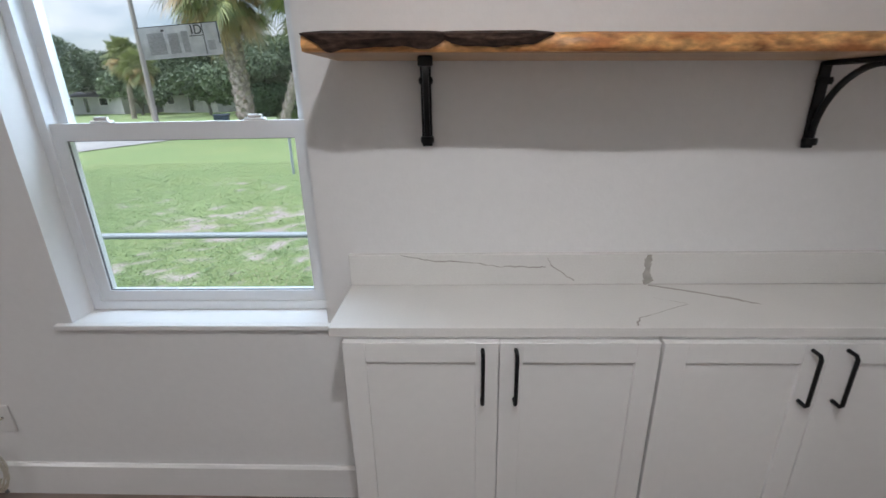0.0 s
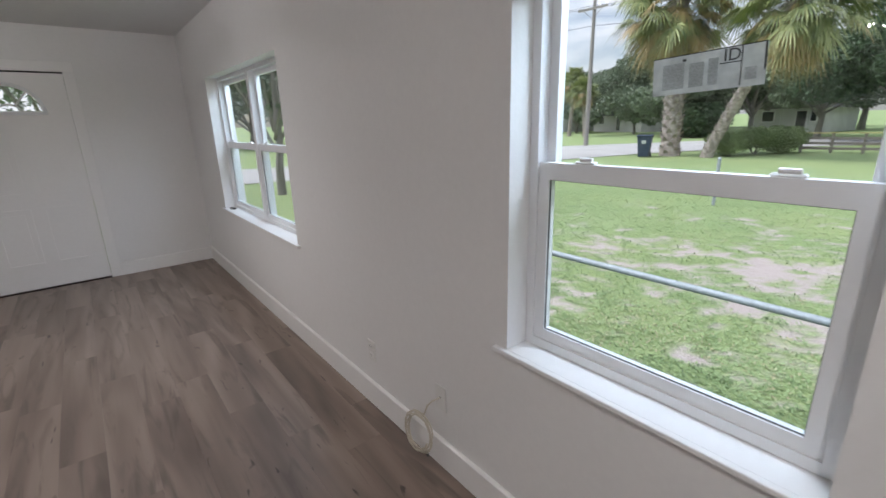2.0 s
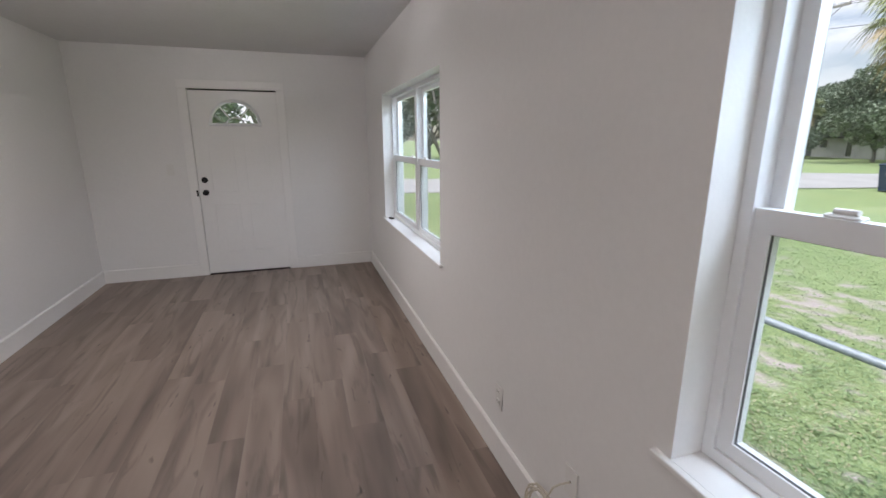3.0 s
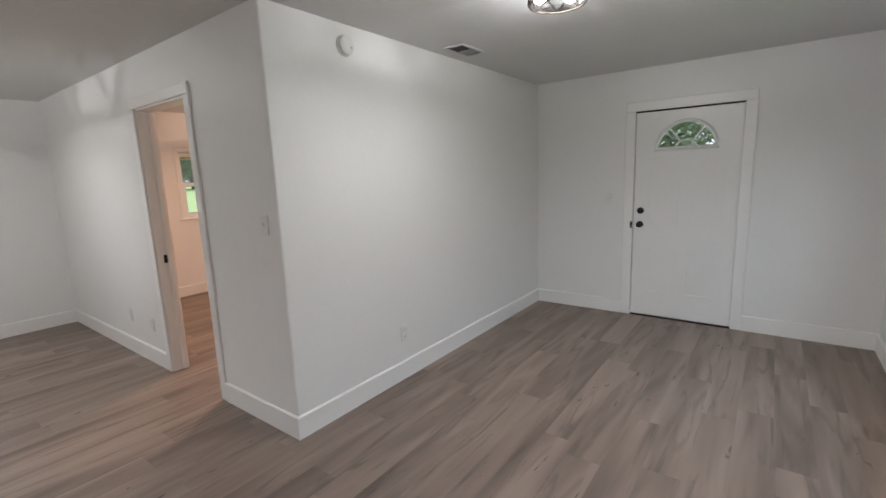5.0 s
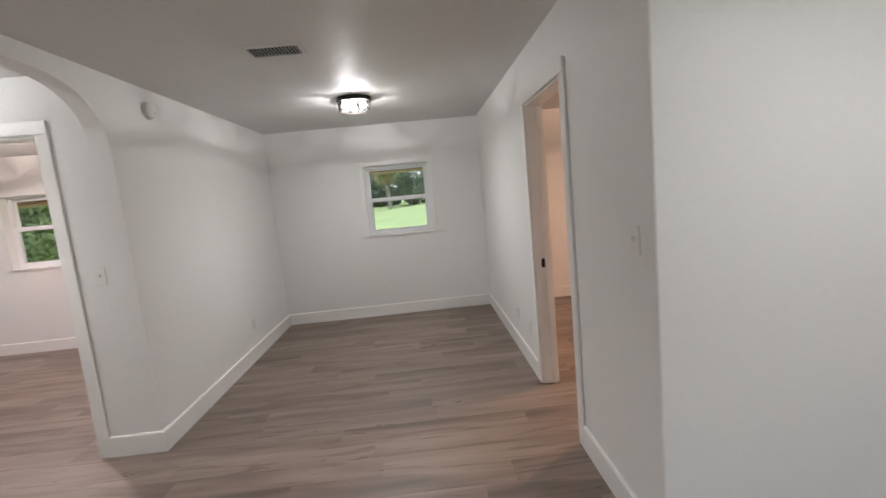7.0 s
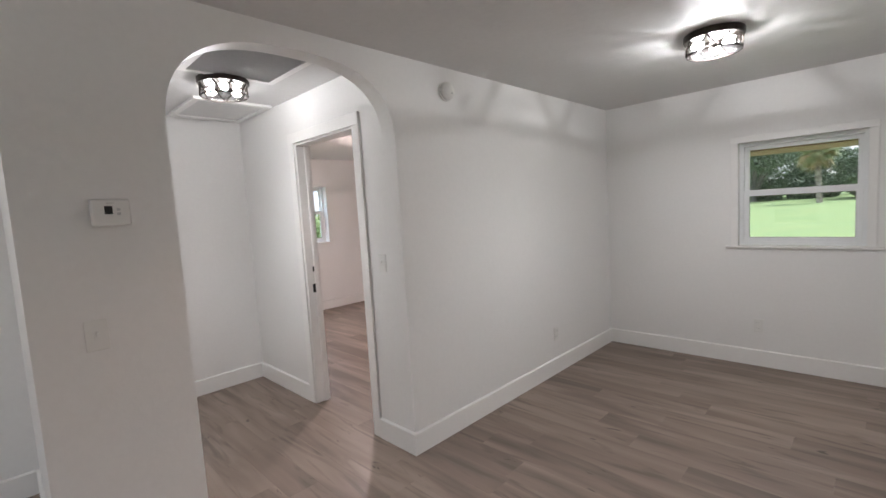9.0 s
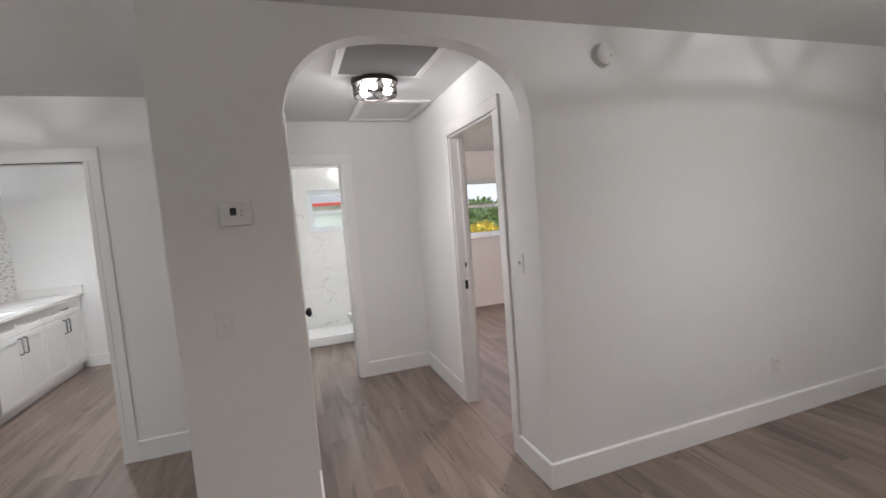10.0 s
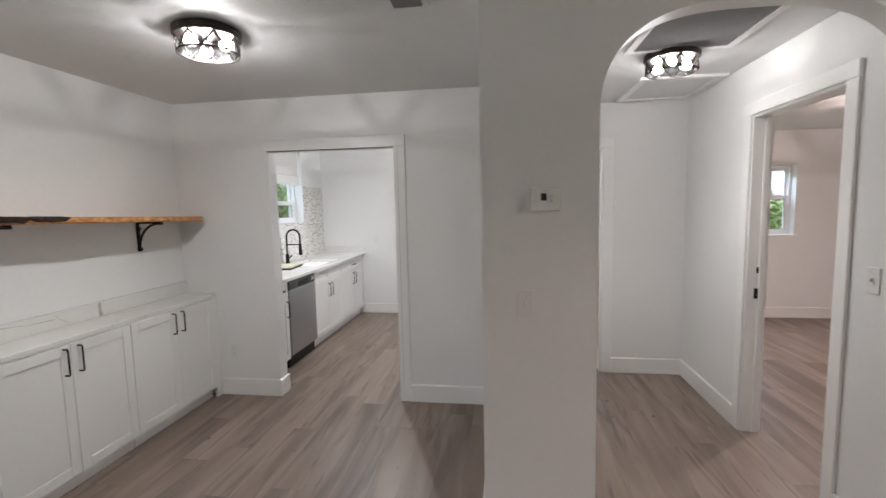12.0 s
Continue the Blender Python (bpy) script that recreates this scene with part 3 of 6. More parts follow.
win1 = window("window_1", N_, W1, "white vinyl single-hung window with a glossy deep sill")
window("window_2", N_, W2, "white vinyl double window in a deep drywall reveal", units=2)
window("window_3", S_, turned_s(WN), "small white vinyl window with casing and sill", rail=1.50, set_in=0.06, apron=True, locks=False, horn=0.09)
window("window_4", S_, turned_s(WB1), "small white window in the warm bedroom", rail=1.50, set_in=0.06, apron=True, locks=False, horn=0.09)
window("window_5", S_, turned_s(WB2S), "white vinyl window in the hall bedroom", rail=1.56, set_in=0.1, locks=False)
window("window_6", E_, turned_s(WB2E), "white vinyl window in the hall bedroom", rail=1.585, set_in=0.1, locks=False)
window("window_7", E_, turned_s(WBA), "bright white bathroom window over the shower", rail=1.66, set_in=0.1, locks=False, sill=False)
window("window_8", N_, WK, "white kitchen window over the sink with a half-drawn shade", rail=1.64, set_in=0.11, locks=False, sill=False)

# label on the upper pane of the first window
sticker = thing("window_sticker", pose(-0.815, NORTH + 0.149, 1.542, 0, -3, 0), "grey translucent maker label stuck on window glass", "sticker")
M["label"] = mat("translucent_grey_label", (0.70, 0.74, 0.73), 0.6, grain=0.08, stain=0.1, stain_scale=25)
M["ink"] = mat("dark_label_ink", (0.05, 0.055, 0.055), 0.7)
M["label_dark"] = mat("printed_grey_field", (0.50, 0.53, 0.52), 0.6, grain=0.15, grain_scale=200)
for see_through in ("label", "label_dark"):
    M[see_through].node_tree.nodes["Principled BSDF"].inputs["Alpha"].default_value = 0.62
part("sheet", block(0, 0.242, 0, 0.0016, 0, 0.088), M["label"], sticker)
for a, b, c, d in ((0.024, 0.075, 0.012, 0.07), (0.086, 0.118, 0.012, 0.066), (0.128, 0.148, 0.012, 0.07), (0.203, 0.225, 0.014, 0.04)):
    part("printed_bar", block(a, b, -0.0006, 0, c, d), M["label_dark"], sticker, "blurred grey printing")
for a, b, c, d in ((0, 0.242, 0.086, 0.088), (0.238, 0.242, 0.03, 0.086), (0.194, 0.196, 0.004, 0.086), (0.152, 0.194, 0.054, 0.056), (0.070, 0.078, 0.072, 0.078)):
    part("printed_line", block(a, b, -0.0008, 0, c, d), M["ink"], sticker)
fc = bpy.data.curves.new("letters", "FONT")
fc.body, fc.size, fc.extrude = "ID", 0.036, 0.0004
tmp = new("letters_source", fc)
tmp_mesh = bpy.data.meshes.new_from_object(tmp)
bpy.data.objects.remove(tmp)
tmp_mesh.materials.append(M["ink"])
letters = new("letters", tmp_mesh)
letters.parent, letters.matrix_basis = sticker, pose(0.158, -0.001, 0.059, 90)


# ---- doors ----
def panel_door_lines(bm, y_front, panels, sign=-1):
    """Raised mouldings of a stamped door: thin bevelled frames proud of the slab (panels in x and z)."""
    for x0, x1, z0, z1 in panels:
        for a, b, c, d in ((x0, x1, z0, z0 + 0.018), (x0, x1, z1 - 0.018, z1), (x0, x0 + 0.018, z0 + 0.018, z1 - 0.018), (x1 - 0.018, x1, z0 + 0.018, z1 - 0.018)):
            bx(bm, a, b, *sorted((y_front, y_front + 0.010 * sign)), c, d)
        bx(bm, x0 + 0.05, x1 - 0.05, *sorted((y_front, y_front + 0.005 * sign)), z0 + 0.05, z1 - 0.05)


def knob(parent, x, z, y, sign, material, label):
    k = bmesh.new()
    lathe(k, [(0.030, 0), (0.032, 0.004), (0.028, 0.008), (0.012, 0.011), (0.011, 0.034), (0.022, 0.040), (0.028, 0.050), (0.026, 0.060), (0.014, 0.066)], 20)
    bmesh.ops.rotate(k, verts=k.verts[:], cent=(0, 0, 0), matrix=Matrix.Rotation(radians(-90 * sign), 3, "X"))
    bmesh.ops.translate(k, verts=k.verts[:], vec=(x, y, z))
    part("door_knob", k, material, parent, label, 40)


# front door: local x along +y of the house, local y outwards (-x)
dw = DOOR_W[1] - DOOR_W[0]
front = thing("door_1", pose(WEST, DOOR_W[0], 0, 0, 0, 90), "closed white stamped front door with a fan light", "door", kind="structure")
bm = bmesh.new()
L0, L1, Y0, Y1 = 0.006, dw - 0.006, 0.012, 0.056
FAN_C, FAN_Z, FAN_A, FAN_B = dw / 2, 1.675, 0.235, 0.235
bx(bm, L0, L1, Y0, Y1, 0.014, FAN_Z)
hd = bmesh.new()
arch_head(hd, L0, L1, 2.027, FAN_C, FAN_Z, FAN_A, FAN_B, Y0, Y1, 2.0, 24)
for v in hd.verts:
    v.co.x, v.co.y = v.co.y, v.co.x
tmpm = bpy.data.meshes.new("t")
hd.to_mesh(tmpm)
hd.free()
bm.from_mesh(tmpm)
bpy.data.meshes.remove(tmpm)
panel_door_lines(bm, Y0, [(0.13, 0.40, 0.25, 0.80), (0.49, 0.76, 0.25, 0.80), (0.13, 0.40, 0.93, 1.50), (0.49, 0.76, 0.93, 1.50)])
slab = part("door_slab", bm, M["trim"], front)
ring = bmesh.new()
arc = [(FAN_C + (FAN_A + 0.012) * math.cos(math.pi * k / 24), Y0 - 0.006, FAN_Z + (FAN_B + 0.012) * math.sin(math.pi * k / 24)) for k in range(25)]
tube(ring, arc, 0.017, 8)
tube(ring, [(FAN_C - FAN_A - 0.03, Y0 - 0.006, FAN_Z), (FAN_C + FAN_A + 0.03, Y0 - 0.006, FAN_Z)], 0.017, 8)
fan_o = part("fan_light_frame", ring, M["vinyl"], front, "white half-round light frame", 50)
for ang in (52, 128):
    sp = tube(bmesh.new(), [(FAN_C + 0.07 * math.cos(radians(ang)), Y0 + 0.012, FAN_Z + 0.07 * math.sin(radians(ang))),
                            (FAN_C + 0.235 * math.cos(radians(ang)), Y0 + 0.012, FAN_Z + 0.235 * math.sin(radians(ang)))], 0.009, 6)
    part("glazing_bar", sp, M["vinyl"], fan_o)
inner = [(FAN_C + 0.09 * math.cos(math.pi * k / 12), Y0 + 0.012, FAN_Z + 0.075 * math.sin(math.pi * k / 12)) for k in range(13)]
part("glazing_bar", tube(bmesh.new(), inner, 0.009, 6), M["vinyl"], fan_o)
glass_pane(FAN_C - 0.24, FAN_C + 0.24, FAN_Z - 0.005, FAN_Z + 0.24, Y0 + 0.02, fan_o)
knob(front, 0.07, 0.945, Y0, -1, M["black"], "matte black door knob")
db = bmesh.new()
lathe(db, [(0.031, 0), (0.033, 0.006), (0.030, 0.014), (0.020, 0.018), (0.008, 0.019)], 20)
bmesh.ops.rotate(db, verts=db.verts[:], cent=(0, 0, 0), matrix=Matrix.Rotation(radians(90), 3, "X"))
bmesh.ops.translate(db, verts=db.verts[:], vec=(0.07, Y0, 1.083))
bx(db, 0.067, 0.073, Y0 - 0.03, Y0 - 0.016, 1.066, 1.10)
part("deadbolt", db, M["black"], front, "matte black deadbolt turn")
part("latch_plate", block(-0.02, 0.0, -0.0175, 0.002, 0.91, 0.975), M["black"], front, "black latch plate")
part("weather_strip", block(0.004, dw - 0.004, 0.004, 0.05, 2.029, 2.0405), M["void"], front, "dark gap over the door")
part("threshold", block(0.002, dw - 0.002, -0.01, 0.14, -0.004, 0.012, 0.004, 1), M["bronze"], front, "dark metal threshold strip")

closet = thing("door_2", pose(0.62, HALL_N, 0), "closed white panel closet door with a black knob", "door", kind="structure")
bm = block(0.004, 0.716, 0.012, 0.048, 0.012, 2.034)
panel_door_lines(bm, 0.012, [(0.10, 0.33, 0.2, 0.85), (0.39, 0.62, 0.2, 0.85), (0.10, 0.33, 1.0, 1.9), (0.39, 0.62, 1.0, 1.9)])
part("door_slab", bm, M["trim"], closet)
knob(closet, 0.13, 1.0, 0.012, -1, M["black"], "matte black door knob")

backdoor = thing("door_3", pose(EAST, 0.42, 0, 0, 0, -90), "closed white kitchen back door", "door", kind="structure")
bm = block(0.004, 0.796, 0.02, 0.06, 0.01, 2.026)
panel_door_lines(bm, 0.02, [(0.12, 0.36, 0.2, 0.85), (0.44, 0.68, 0.2, 0.85), (0.12, 0.36, 1.0, 1.85), (0.44, 0.68, 1.0, 1.85)])
part("door_slab", bm, M["trim"], backdoor)


# ---- ceiling lamps ----
def ceiling_lamp(x, y, warm=False, group="flush ceiling lamps"):
    lamp = thing("ceiling_lamp", pose(x, y, TOP), "dark bronze flush ceiling lamp with clear glass drum", "ceiling lamp", group)
    part("ceiling_pan", lathe(bmesh.new(), [(0.150, 0), (0.155, -0.004), (0.155, -0.034), (0.150, -0.040), (0.02, -0.041)], 36), M["bronze"], lamp, "dark bronze pan", 40)
    drum = bmesh.new()
    for r0, r1 in ((0.138, 0.135),):
        top = [drum.verts.new((r0 * math.cos(a), r0 * math.sin(a), -0.04)) for a in (2 * math.pi * k / 36 for k in range(36))]
        low = [drum.verts.new((r1 * math.cos(a), r1 * math.sin(a), -0.112)) for a in (2 * math.pi * k / 36 for k in range(36))]
        for k in range(36):
            drum.faces.new((top[k], top[(k + 1) % 36], low[(k + 1) % 36], low[k]))
        drum.faces.new(low)
    part("glass_drum", drum, M["lamp_glass"], lamp, "clear glass drum with a streak-throwing tint", 40)
    rim = tube(bmesh.new(), [(0.137 * math.cos(2 * math.pi * k / 36), 0.137 * math.sin(2 * math.pi * k / 36), -0.112) for k in range(37)], 0.005, 6, False)
    part("lower_rim", rim, M["bronze"], lamp, "thin dark rim", 60)
    for k in range(3):
        a = math.radians(40 + 120 * k)
        c, s = math.cos(a), math.sin(a)
        sock = part("socket", tube(bmesh.new(), [(0.030 * c, 0.030 * s, -0.062), (0.060 * c, 0.060 * s, -0.066)], 0.014, 10), M["bronze"], lamp)
        bb = bmesh.new()
        bmesh.ops.create_uvsphere(bb, u_segments=14, v_segments=10, radius=0.027)
        bmesh.ops.scale(bb, vec=(1.25, 1, 1), verts=bb.verts[:])
        bmesh.ops.rotate(bb, verts=bb.verts[:], cent=(0, 0, 0), matrix=Matrix.Rotation(a, 3, "Z"))
        bmesh.ops.translate(bb, verts=bb.verts[:], vec=(0.088 * c, 0.088 * s, -0.070))
        bo = part("bulb", bb, M["bulb_warm" if warm else "bulb"], sock, "lit frosted bulb", 60)
        bo.visible_shadow = False
    # zigzag cage of flat bars round the glass
    for k in range(8):
        a0, a1 = 2 * math.pi * k / 8, 2 * math.pi * (k + 0.5) / 8
        for p, q in ((a0, a1), (a0 + math.pi / 4, a1)):
            bar = tube(bmesh.new(), [(0.142 * math.cos(p), 0.142 * math.sin(p), -0.041), (0.140 * math.cos((p + q) / 2), 0.140 * math.sin((p + q) / 2), -0.077), (0.141 * math.cos(q), 0.141 * math.sin(q), -0.112)], 0.0045, 5)
            part("cage_bar", bar, M["bronze"], lamp)
    strap = block(-0.136, 0.136, -0.006, 0.006, -0.052, -0.046)
    part("strap", strap, M["bronze"], lamp)
    return lamp


for key, (lx, ly, watts, tint) in LAMPS.items():
    ceiling_lamp(lx, ly, warm=key.startswith("bedroom"))


# ---- small fixtures on walls and ceiling ----
def on_wall(wall_name, u, z):
    """The pose of a fixture on a wall: local x to the right, y into the wall, z up."""
    return {"north": pose(u, NORTH, z), "box_n": pose(u, BOX_N, z, 0, 0, 180), "south": pose(u, SOUTH, z, 0, 0, 180), "box_e": pose(BOX_E, u, z, 0, 0, 90),
            "west": pose(WEST, u, z, 0, 0, 90), "arch": pose(ARCH, u, z, 0, 0, -90), "dine": pose(DINE_E, u, z, 0, 0, -90), "hall_s": pose(u, HALL_S, z, 0, 0, 180),
            "east": pose(EAST, u, z, 0, 0, -90)}[wall_name]


def outlet(where, u, z, kind="outlet"):
    names = {"outlet": ("wall_outlet", "white duplex outlet plate on a painted wall", "outlet"), "switch": ("light_switch", "white toggle switch plate on a painted wall", "light switch"),
             "cable": ("cable_plate", "white wall plate with a cable hole", "wall plate")}[kind]
    o = thing(names[0], on_wall(where, u, z), names[1], names[2], group="wall plates")
    part("cover_plate", block(-0.036, 0.036, -0.0065, 0, -0.058, 0.058, 0.003, 2), M["white_plastic"], o)
    if kind == "outlet":
        for dz in (-0.025, 0.025):
            f = part("receptacle", block(-0.017, 0.017, -0.009, -0.006, dz - 0.014, dz + 0.014, 0.003, 1), M["white_plastic"], o)
            sl = bmesh.new()
            bx(sl, -0.008, -0.006, -0.0096, -0.0088, dz - 0.003, dz + 0.006)
            bx(sl, 0.006, 0.008, -0.0096, -0.0088, dz - 0.003, dz + 0.006)
            part("slots", sl, M["gasket"], f)
    elif kind == "switch":
        part("toggle", block(-0.005, 0.005, -0.02, -0.006, -0.004, 0.013, 0.002, 1), M["white_plastic"], o)
        part("bezel", block(-0.009, 0.009, -0.0085, -0.006, -0.016, 0.016, 0.001, 1), M["white_plastic"], o)
    else:
        part("hole", block(-0.004, 0.004, -0.0075, -0.006, 0.0, 0.008), M["gasket"], o)
    return o


outlet("north", -1.545, 0.345, "cable")
for w, u, z in (("north", -2.135, 0.33), ("box_n", -3.565, 0.353), ("box_e", -3.25, 0.35), ("box_e", -3.72, 0.354), ("south", -1.27, 0.356), ("arch", -4.31, 0.36), ("dine", 1.25, 0.379), ("east", 0.85, 1.12)):
    outlet(w, u, z)
for w, u, z in (("box_e", -1.385, 1.275), ("hall_s", 0.245, 1.205), ("arch", -1.113, 1.138), ("west", -0.46, 1.2)):
    outlet(w, u, z, "switch")

# short loose cord left on the sill of the double window
cord = thing("loose_cord", pose(-4.80, NORTH + 0.03, 0.7375), "short dark cord lying on the window sill", "cord")
cpts = [(0.05 * math.cos(t) - 0.01, 0.02 * math.sin(t) + 0.012 * t / 6, 0.006) for t in (2 * math.pi * k / 18 for k in range(24))]
part("cord", tube(bmesh.new(), cpts, 0.005, 6), M["bronze"], cord, "", 60)

# coiled cable hanging from the wall plate
coil = thing("coiled_cable", pose(-1.66, NORTH - 0.03, 0.13), "coil of cream coaxial cable resting on the baseboard", "cable")
M["cable"] = mat("cream_cable", (0.62, 0.57, 0.47), 0.45, grain=0.04)
pts, crng = [], random.Random(3)
for k in range(150):
    a = 2 * math.pi * k / 30
    r = 0.088 + 0.012 * math.sin(k * 0.37) + 0.006 * crng.random()
    pts.append((r * math.cos(a), -0.012 + 0.012 * math.sin(k * 0.21) - 0.0001 * k, r * 0.92 * math.sin(a)))
part("cable", tube(bmesh.new(), pts, 0.0035, 6), M["cable"], coil, "", 60)
part("lead", tube(bmesh.new(), [(0.115, 0.024, 0.218), (0.108, -0.012, 0.215), (0.085, -0.025, 0.185), (0.055, -0.018, 0.13), (0.03, -0.012, 0.095)], 0.0035, 6), M["cable"], coil, "", 60)
part("connector", tube(bmesh.new(), [(0.06, -0.02, -0.07), (0.075, -0.024, -0.088)], 0.006, 8), M["gasket"], coil, "dark metal connector")


def detector(where, u, z):
    d = thing("smoke_detector", on_wall(where, u, z), "round white smoke detector high on the wall", "smoke detector", "smoke detectors")
    for nm, prof, mt in (("base", [(0.062, 0), (0.064, 0.006), (0.062, 0.012)], "white_plastic"), ("cover", [(0.056, 0.012), (0.055, 0.03), (0.045, 0.04), (0.012, 0.043)], "white_plastic"),
                         ("vent_gap", [(0.0575, 0.012), (0.0575, 0.017)], "grille")):
        b = lathe(bmesh.new(), prof, 28)
        bmesh.ops.rotate(b, verts=b.verts[:], cent=(0, 0, 0), matrix=Matrix.Rotation(radians(90), 3, "X"))
        part(nm, b, M[mt], d, "", 40)
    part("test_button", block(0.012, 0.028, -0.045, -0.04, -0.02, -0.008, 0.002, 1), M["grille"], d)


detector("box_n", -3.172, 2.312)
detector("arch", -3.05, 2.285)

th = thing("thermostat", on_wall("arch", -1.198, 1.583), "white thermostat with a small dark display", "thermostat")
part("body", block(-0.060, 0.060, -0.028, 0, -0.050, 0.050, 0.007, 3), M["white_plastic"], th)
part("display", block(-0.020, 0.004, -0.0292, -0.027, -0.006, 0.024), M["black_glass"], th, "small dark display")
part("button", block(0.017, 0.028, -0.030, -0.027, 0.006, 0.015, 0.001, 1), M["grille"], th)
part("button", block(0.017, 0.028, -0.030, -0.027, -0.010, -0.001, 0.001, 1), M["grille"], th)
part("printed_bar", block(-0.012, 0.010, -0.0285, -0.0275, 0.033, 0.036), M["grille"], th)


def ceiling_vent(x, y, w, h, slats, halves=True, label="white stamped ceiling air vent with angled slats"):
    v = thing("ceiling_vent", pose(x, y, TOP), label, "air vent", "ceiling vents")
    part("backing", block(-w / 2 + 0.01, w / 2 - 0.01, -h / 2 + 0.01, h / 2 - 0.01, -0.002, -0.0005), M["void"], v)
    fr = bmesh.new()
    e = 0.022
    for a, b, c, d in ((-w / 2, w / 2, -h / 2, -h / 2 + e), (-w / 2, w / 2, h / 2 - e, h / 2), (-w / 2, -w / 2 + e, -h / 2 + e, h / 2 - e), (w / 2 - e, w / 2, -h / 2 + e, h / 2 - e)):
        bx(fr, a, b, c, d, -0.008, 0)
    part("frame", fr, M["ceiling"], v)
    for k in range(slats):
        sx = -w / 2 + e + (w - 2 * e) * (k + 0.5) / slats
        lean = (0.006 if sx > 0 else -0.006) if halves else 0.002
        s = bmesh.new()
        q = [s.verts.new(p) for p in ((sx - lean, -h / 2 + e, -0.001), (sx - lean, h / 2 - e, -0.001), (sx + lean, h / 2 - e, -0.012), (sx + lean, -h / 2 + e, -0.012))]
        s.faces.new(q)
        bmesh.ops.solidify(s, geom=s.faces[:], thickness=0.0012 if halves else 0.004)
        part("slat", s, M["grille"], v)
    if halves:
        part("divider", block(-0.006, 0.006, -h / 2 + e, h / 2 - e, -0.009, -0.001), M["ceiling"], v)


ceiling_vent(-4.175, -1.03, 0.30, 0.17, 18)
ceiling_vent(-1.05, -2.51, 0.33, 0.19, 14, halves=False)
ceiling_vent(-0.02, -0.62, 0.30, 0.17, 18)

# return grille and attic hatch in the hall ceiling
ret = thing("return_grille", pose(0.63, -2.02, TOP), "large white return air grille in the hall ceiling", "air grille")
part("backing", block(-0.27, 0.27, -0.25, 0.25, -0.002, -0.0005), M["void"], ret)
fr = bmesh.new()
for a, b, c, d in ((-0.31, 0.31, -0.29, -0.25), (-0.31, 0.31, 0.25, 0.29), (-0.31, -0.27, -0.25, 0.25), (0.27, 0.31, -0.25, 0.25)):
    bx(fr, a, b, c, d, -0.014, 0)
part("frame", fr, M["trim"], ret)
for k in range(36):
    sx = -0.265 + 0.53 * (k + 0.5) / 36
    s = bmesh.new()
    s.faces.new([s.verts.new(p) for p in ((sx - 0.006, -0.25, -0.002), (sx - 0.006, 0.25, -0.002), (sx + 0.006, 0.25, -0.012), (sx + 0.006, -0.25, -0.012))])
    bmesh.ops.solidify(s, geom=s.faces[:], thickness=0.001)
    part("slat", s, M["grille"], ret)
hatch = thing("attic_hatch", pose(1.86, -2.28, TOP), "white framed attic access panel in the ceiling", "attic hatch")
part("panel", block(-0.29, 0.29, -0.24, 0.24, -0.006, -0.0005), M["ceiling"], hatch)
fr = bmesh.new()
for a, b, c, d in ((-0.34, 0.34, -0.29, -0.24), (-0.34, 0.34, 0.24, 0.29), (-0.34, -0.29, -0.24, 0.24), (0.29, 0.34, -0.24, 0.24)):
    bx(fr, a, b, c, d, -0.018, 0)
part("frame", fr, M["trim"], hatch)


# ---- dining cabinets, worktop, shelf ----
def shaker(x0, x1, z0, z1, y, t=0.019, rail=0.058):
    """A framed door front with a sunk panel, facing -y."""
    bm = bmesh.new()
    sash(bm, x0, x1, z0, z1, y, y + t, rail)
    bmesh.ops.bevel(bm, geom=[e for e in bm.edges], offset=0.0012, segments=1, affect="EDGES")
    bx(bm, x0 + rail - 0.001, x1 - rail + 0.001, y + 0.008, y + t, z0 + rail - 0.001, z1 - rail + 0.001)
    return bm


def bar_pull(parent, p, length, upright=True, out=0.03):
    x, y, z = p
    h = bmesh.new()
    d = Vector((0, 0, 1)) if upright else Vector((1, 0, 0))
    c = Vector((x, y, z))
    o = Vector((0, -out, 0))
    w = 0.0052
    a, b = c - d * length / 2, c + d * length / 2
    tube(h, [a, a + o * 0.8, a + o + d * 0.008, b + o - d * 0.008, b + o * 0.8, b], w, 8)
    part("handle", h, M["black"], parent, "matte black bar pull", 40)


def base_cabinet(name, x0, x1, y_face, y_back, z0, z1, fronts, label, toe=0.05, group="cabinets"):
    cab = thing(name, pose(x0, y_face, 0), label, "cabinet", group)
    w, d = x1 - x0, y_back - y_face
    body = block(0.001, w - 0.001, 0.0205, d - 0.001, z0, z1, 0.001, 1)
    part("body", body, M["cabinet"], cab)
    part("toe_kick", block(0.002, w - 0.002, toe, toe + 0.015, 0.001, z0), M["trim"], cab)
    for kind, a, b, c, e, hx, hz in fronts:
        fo = part("door" if kind == "door" else "drawer_front", shaker(a, b, c, e, 0.0, rail=0.058 if kind == "door" else 0.042), M["cabinet"], cab)
        if hx is not None:
            bar_pull(fo, (hx, 0.0, hz), 0.148 if kind == "door" else 0.11, kind == "door")
    return cab


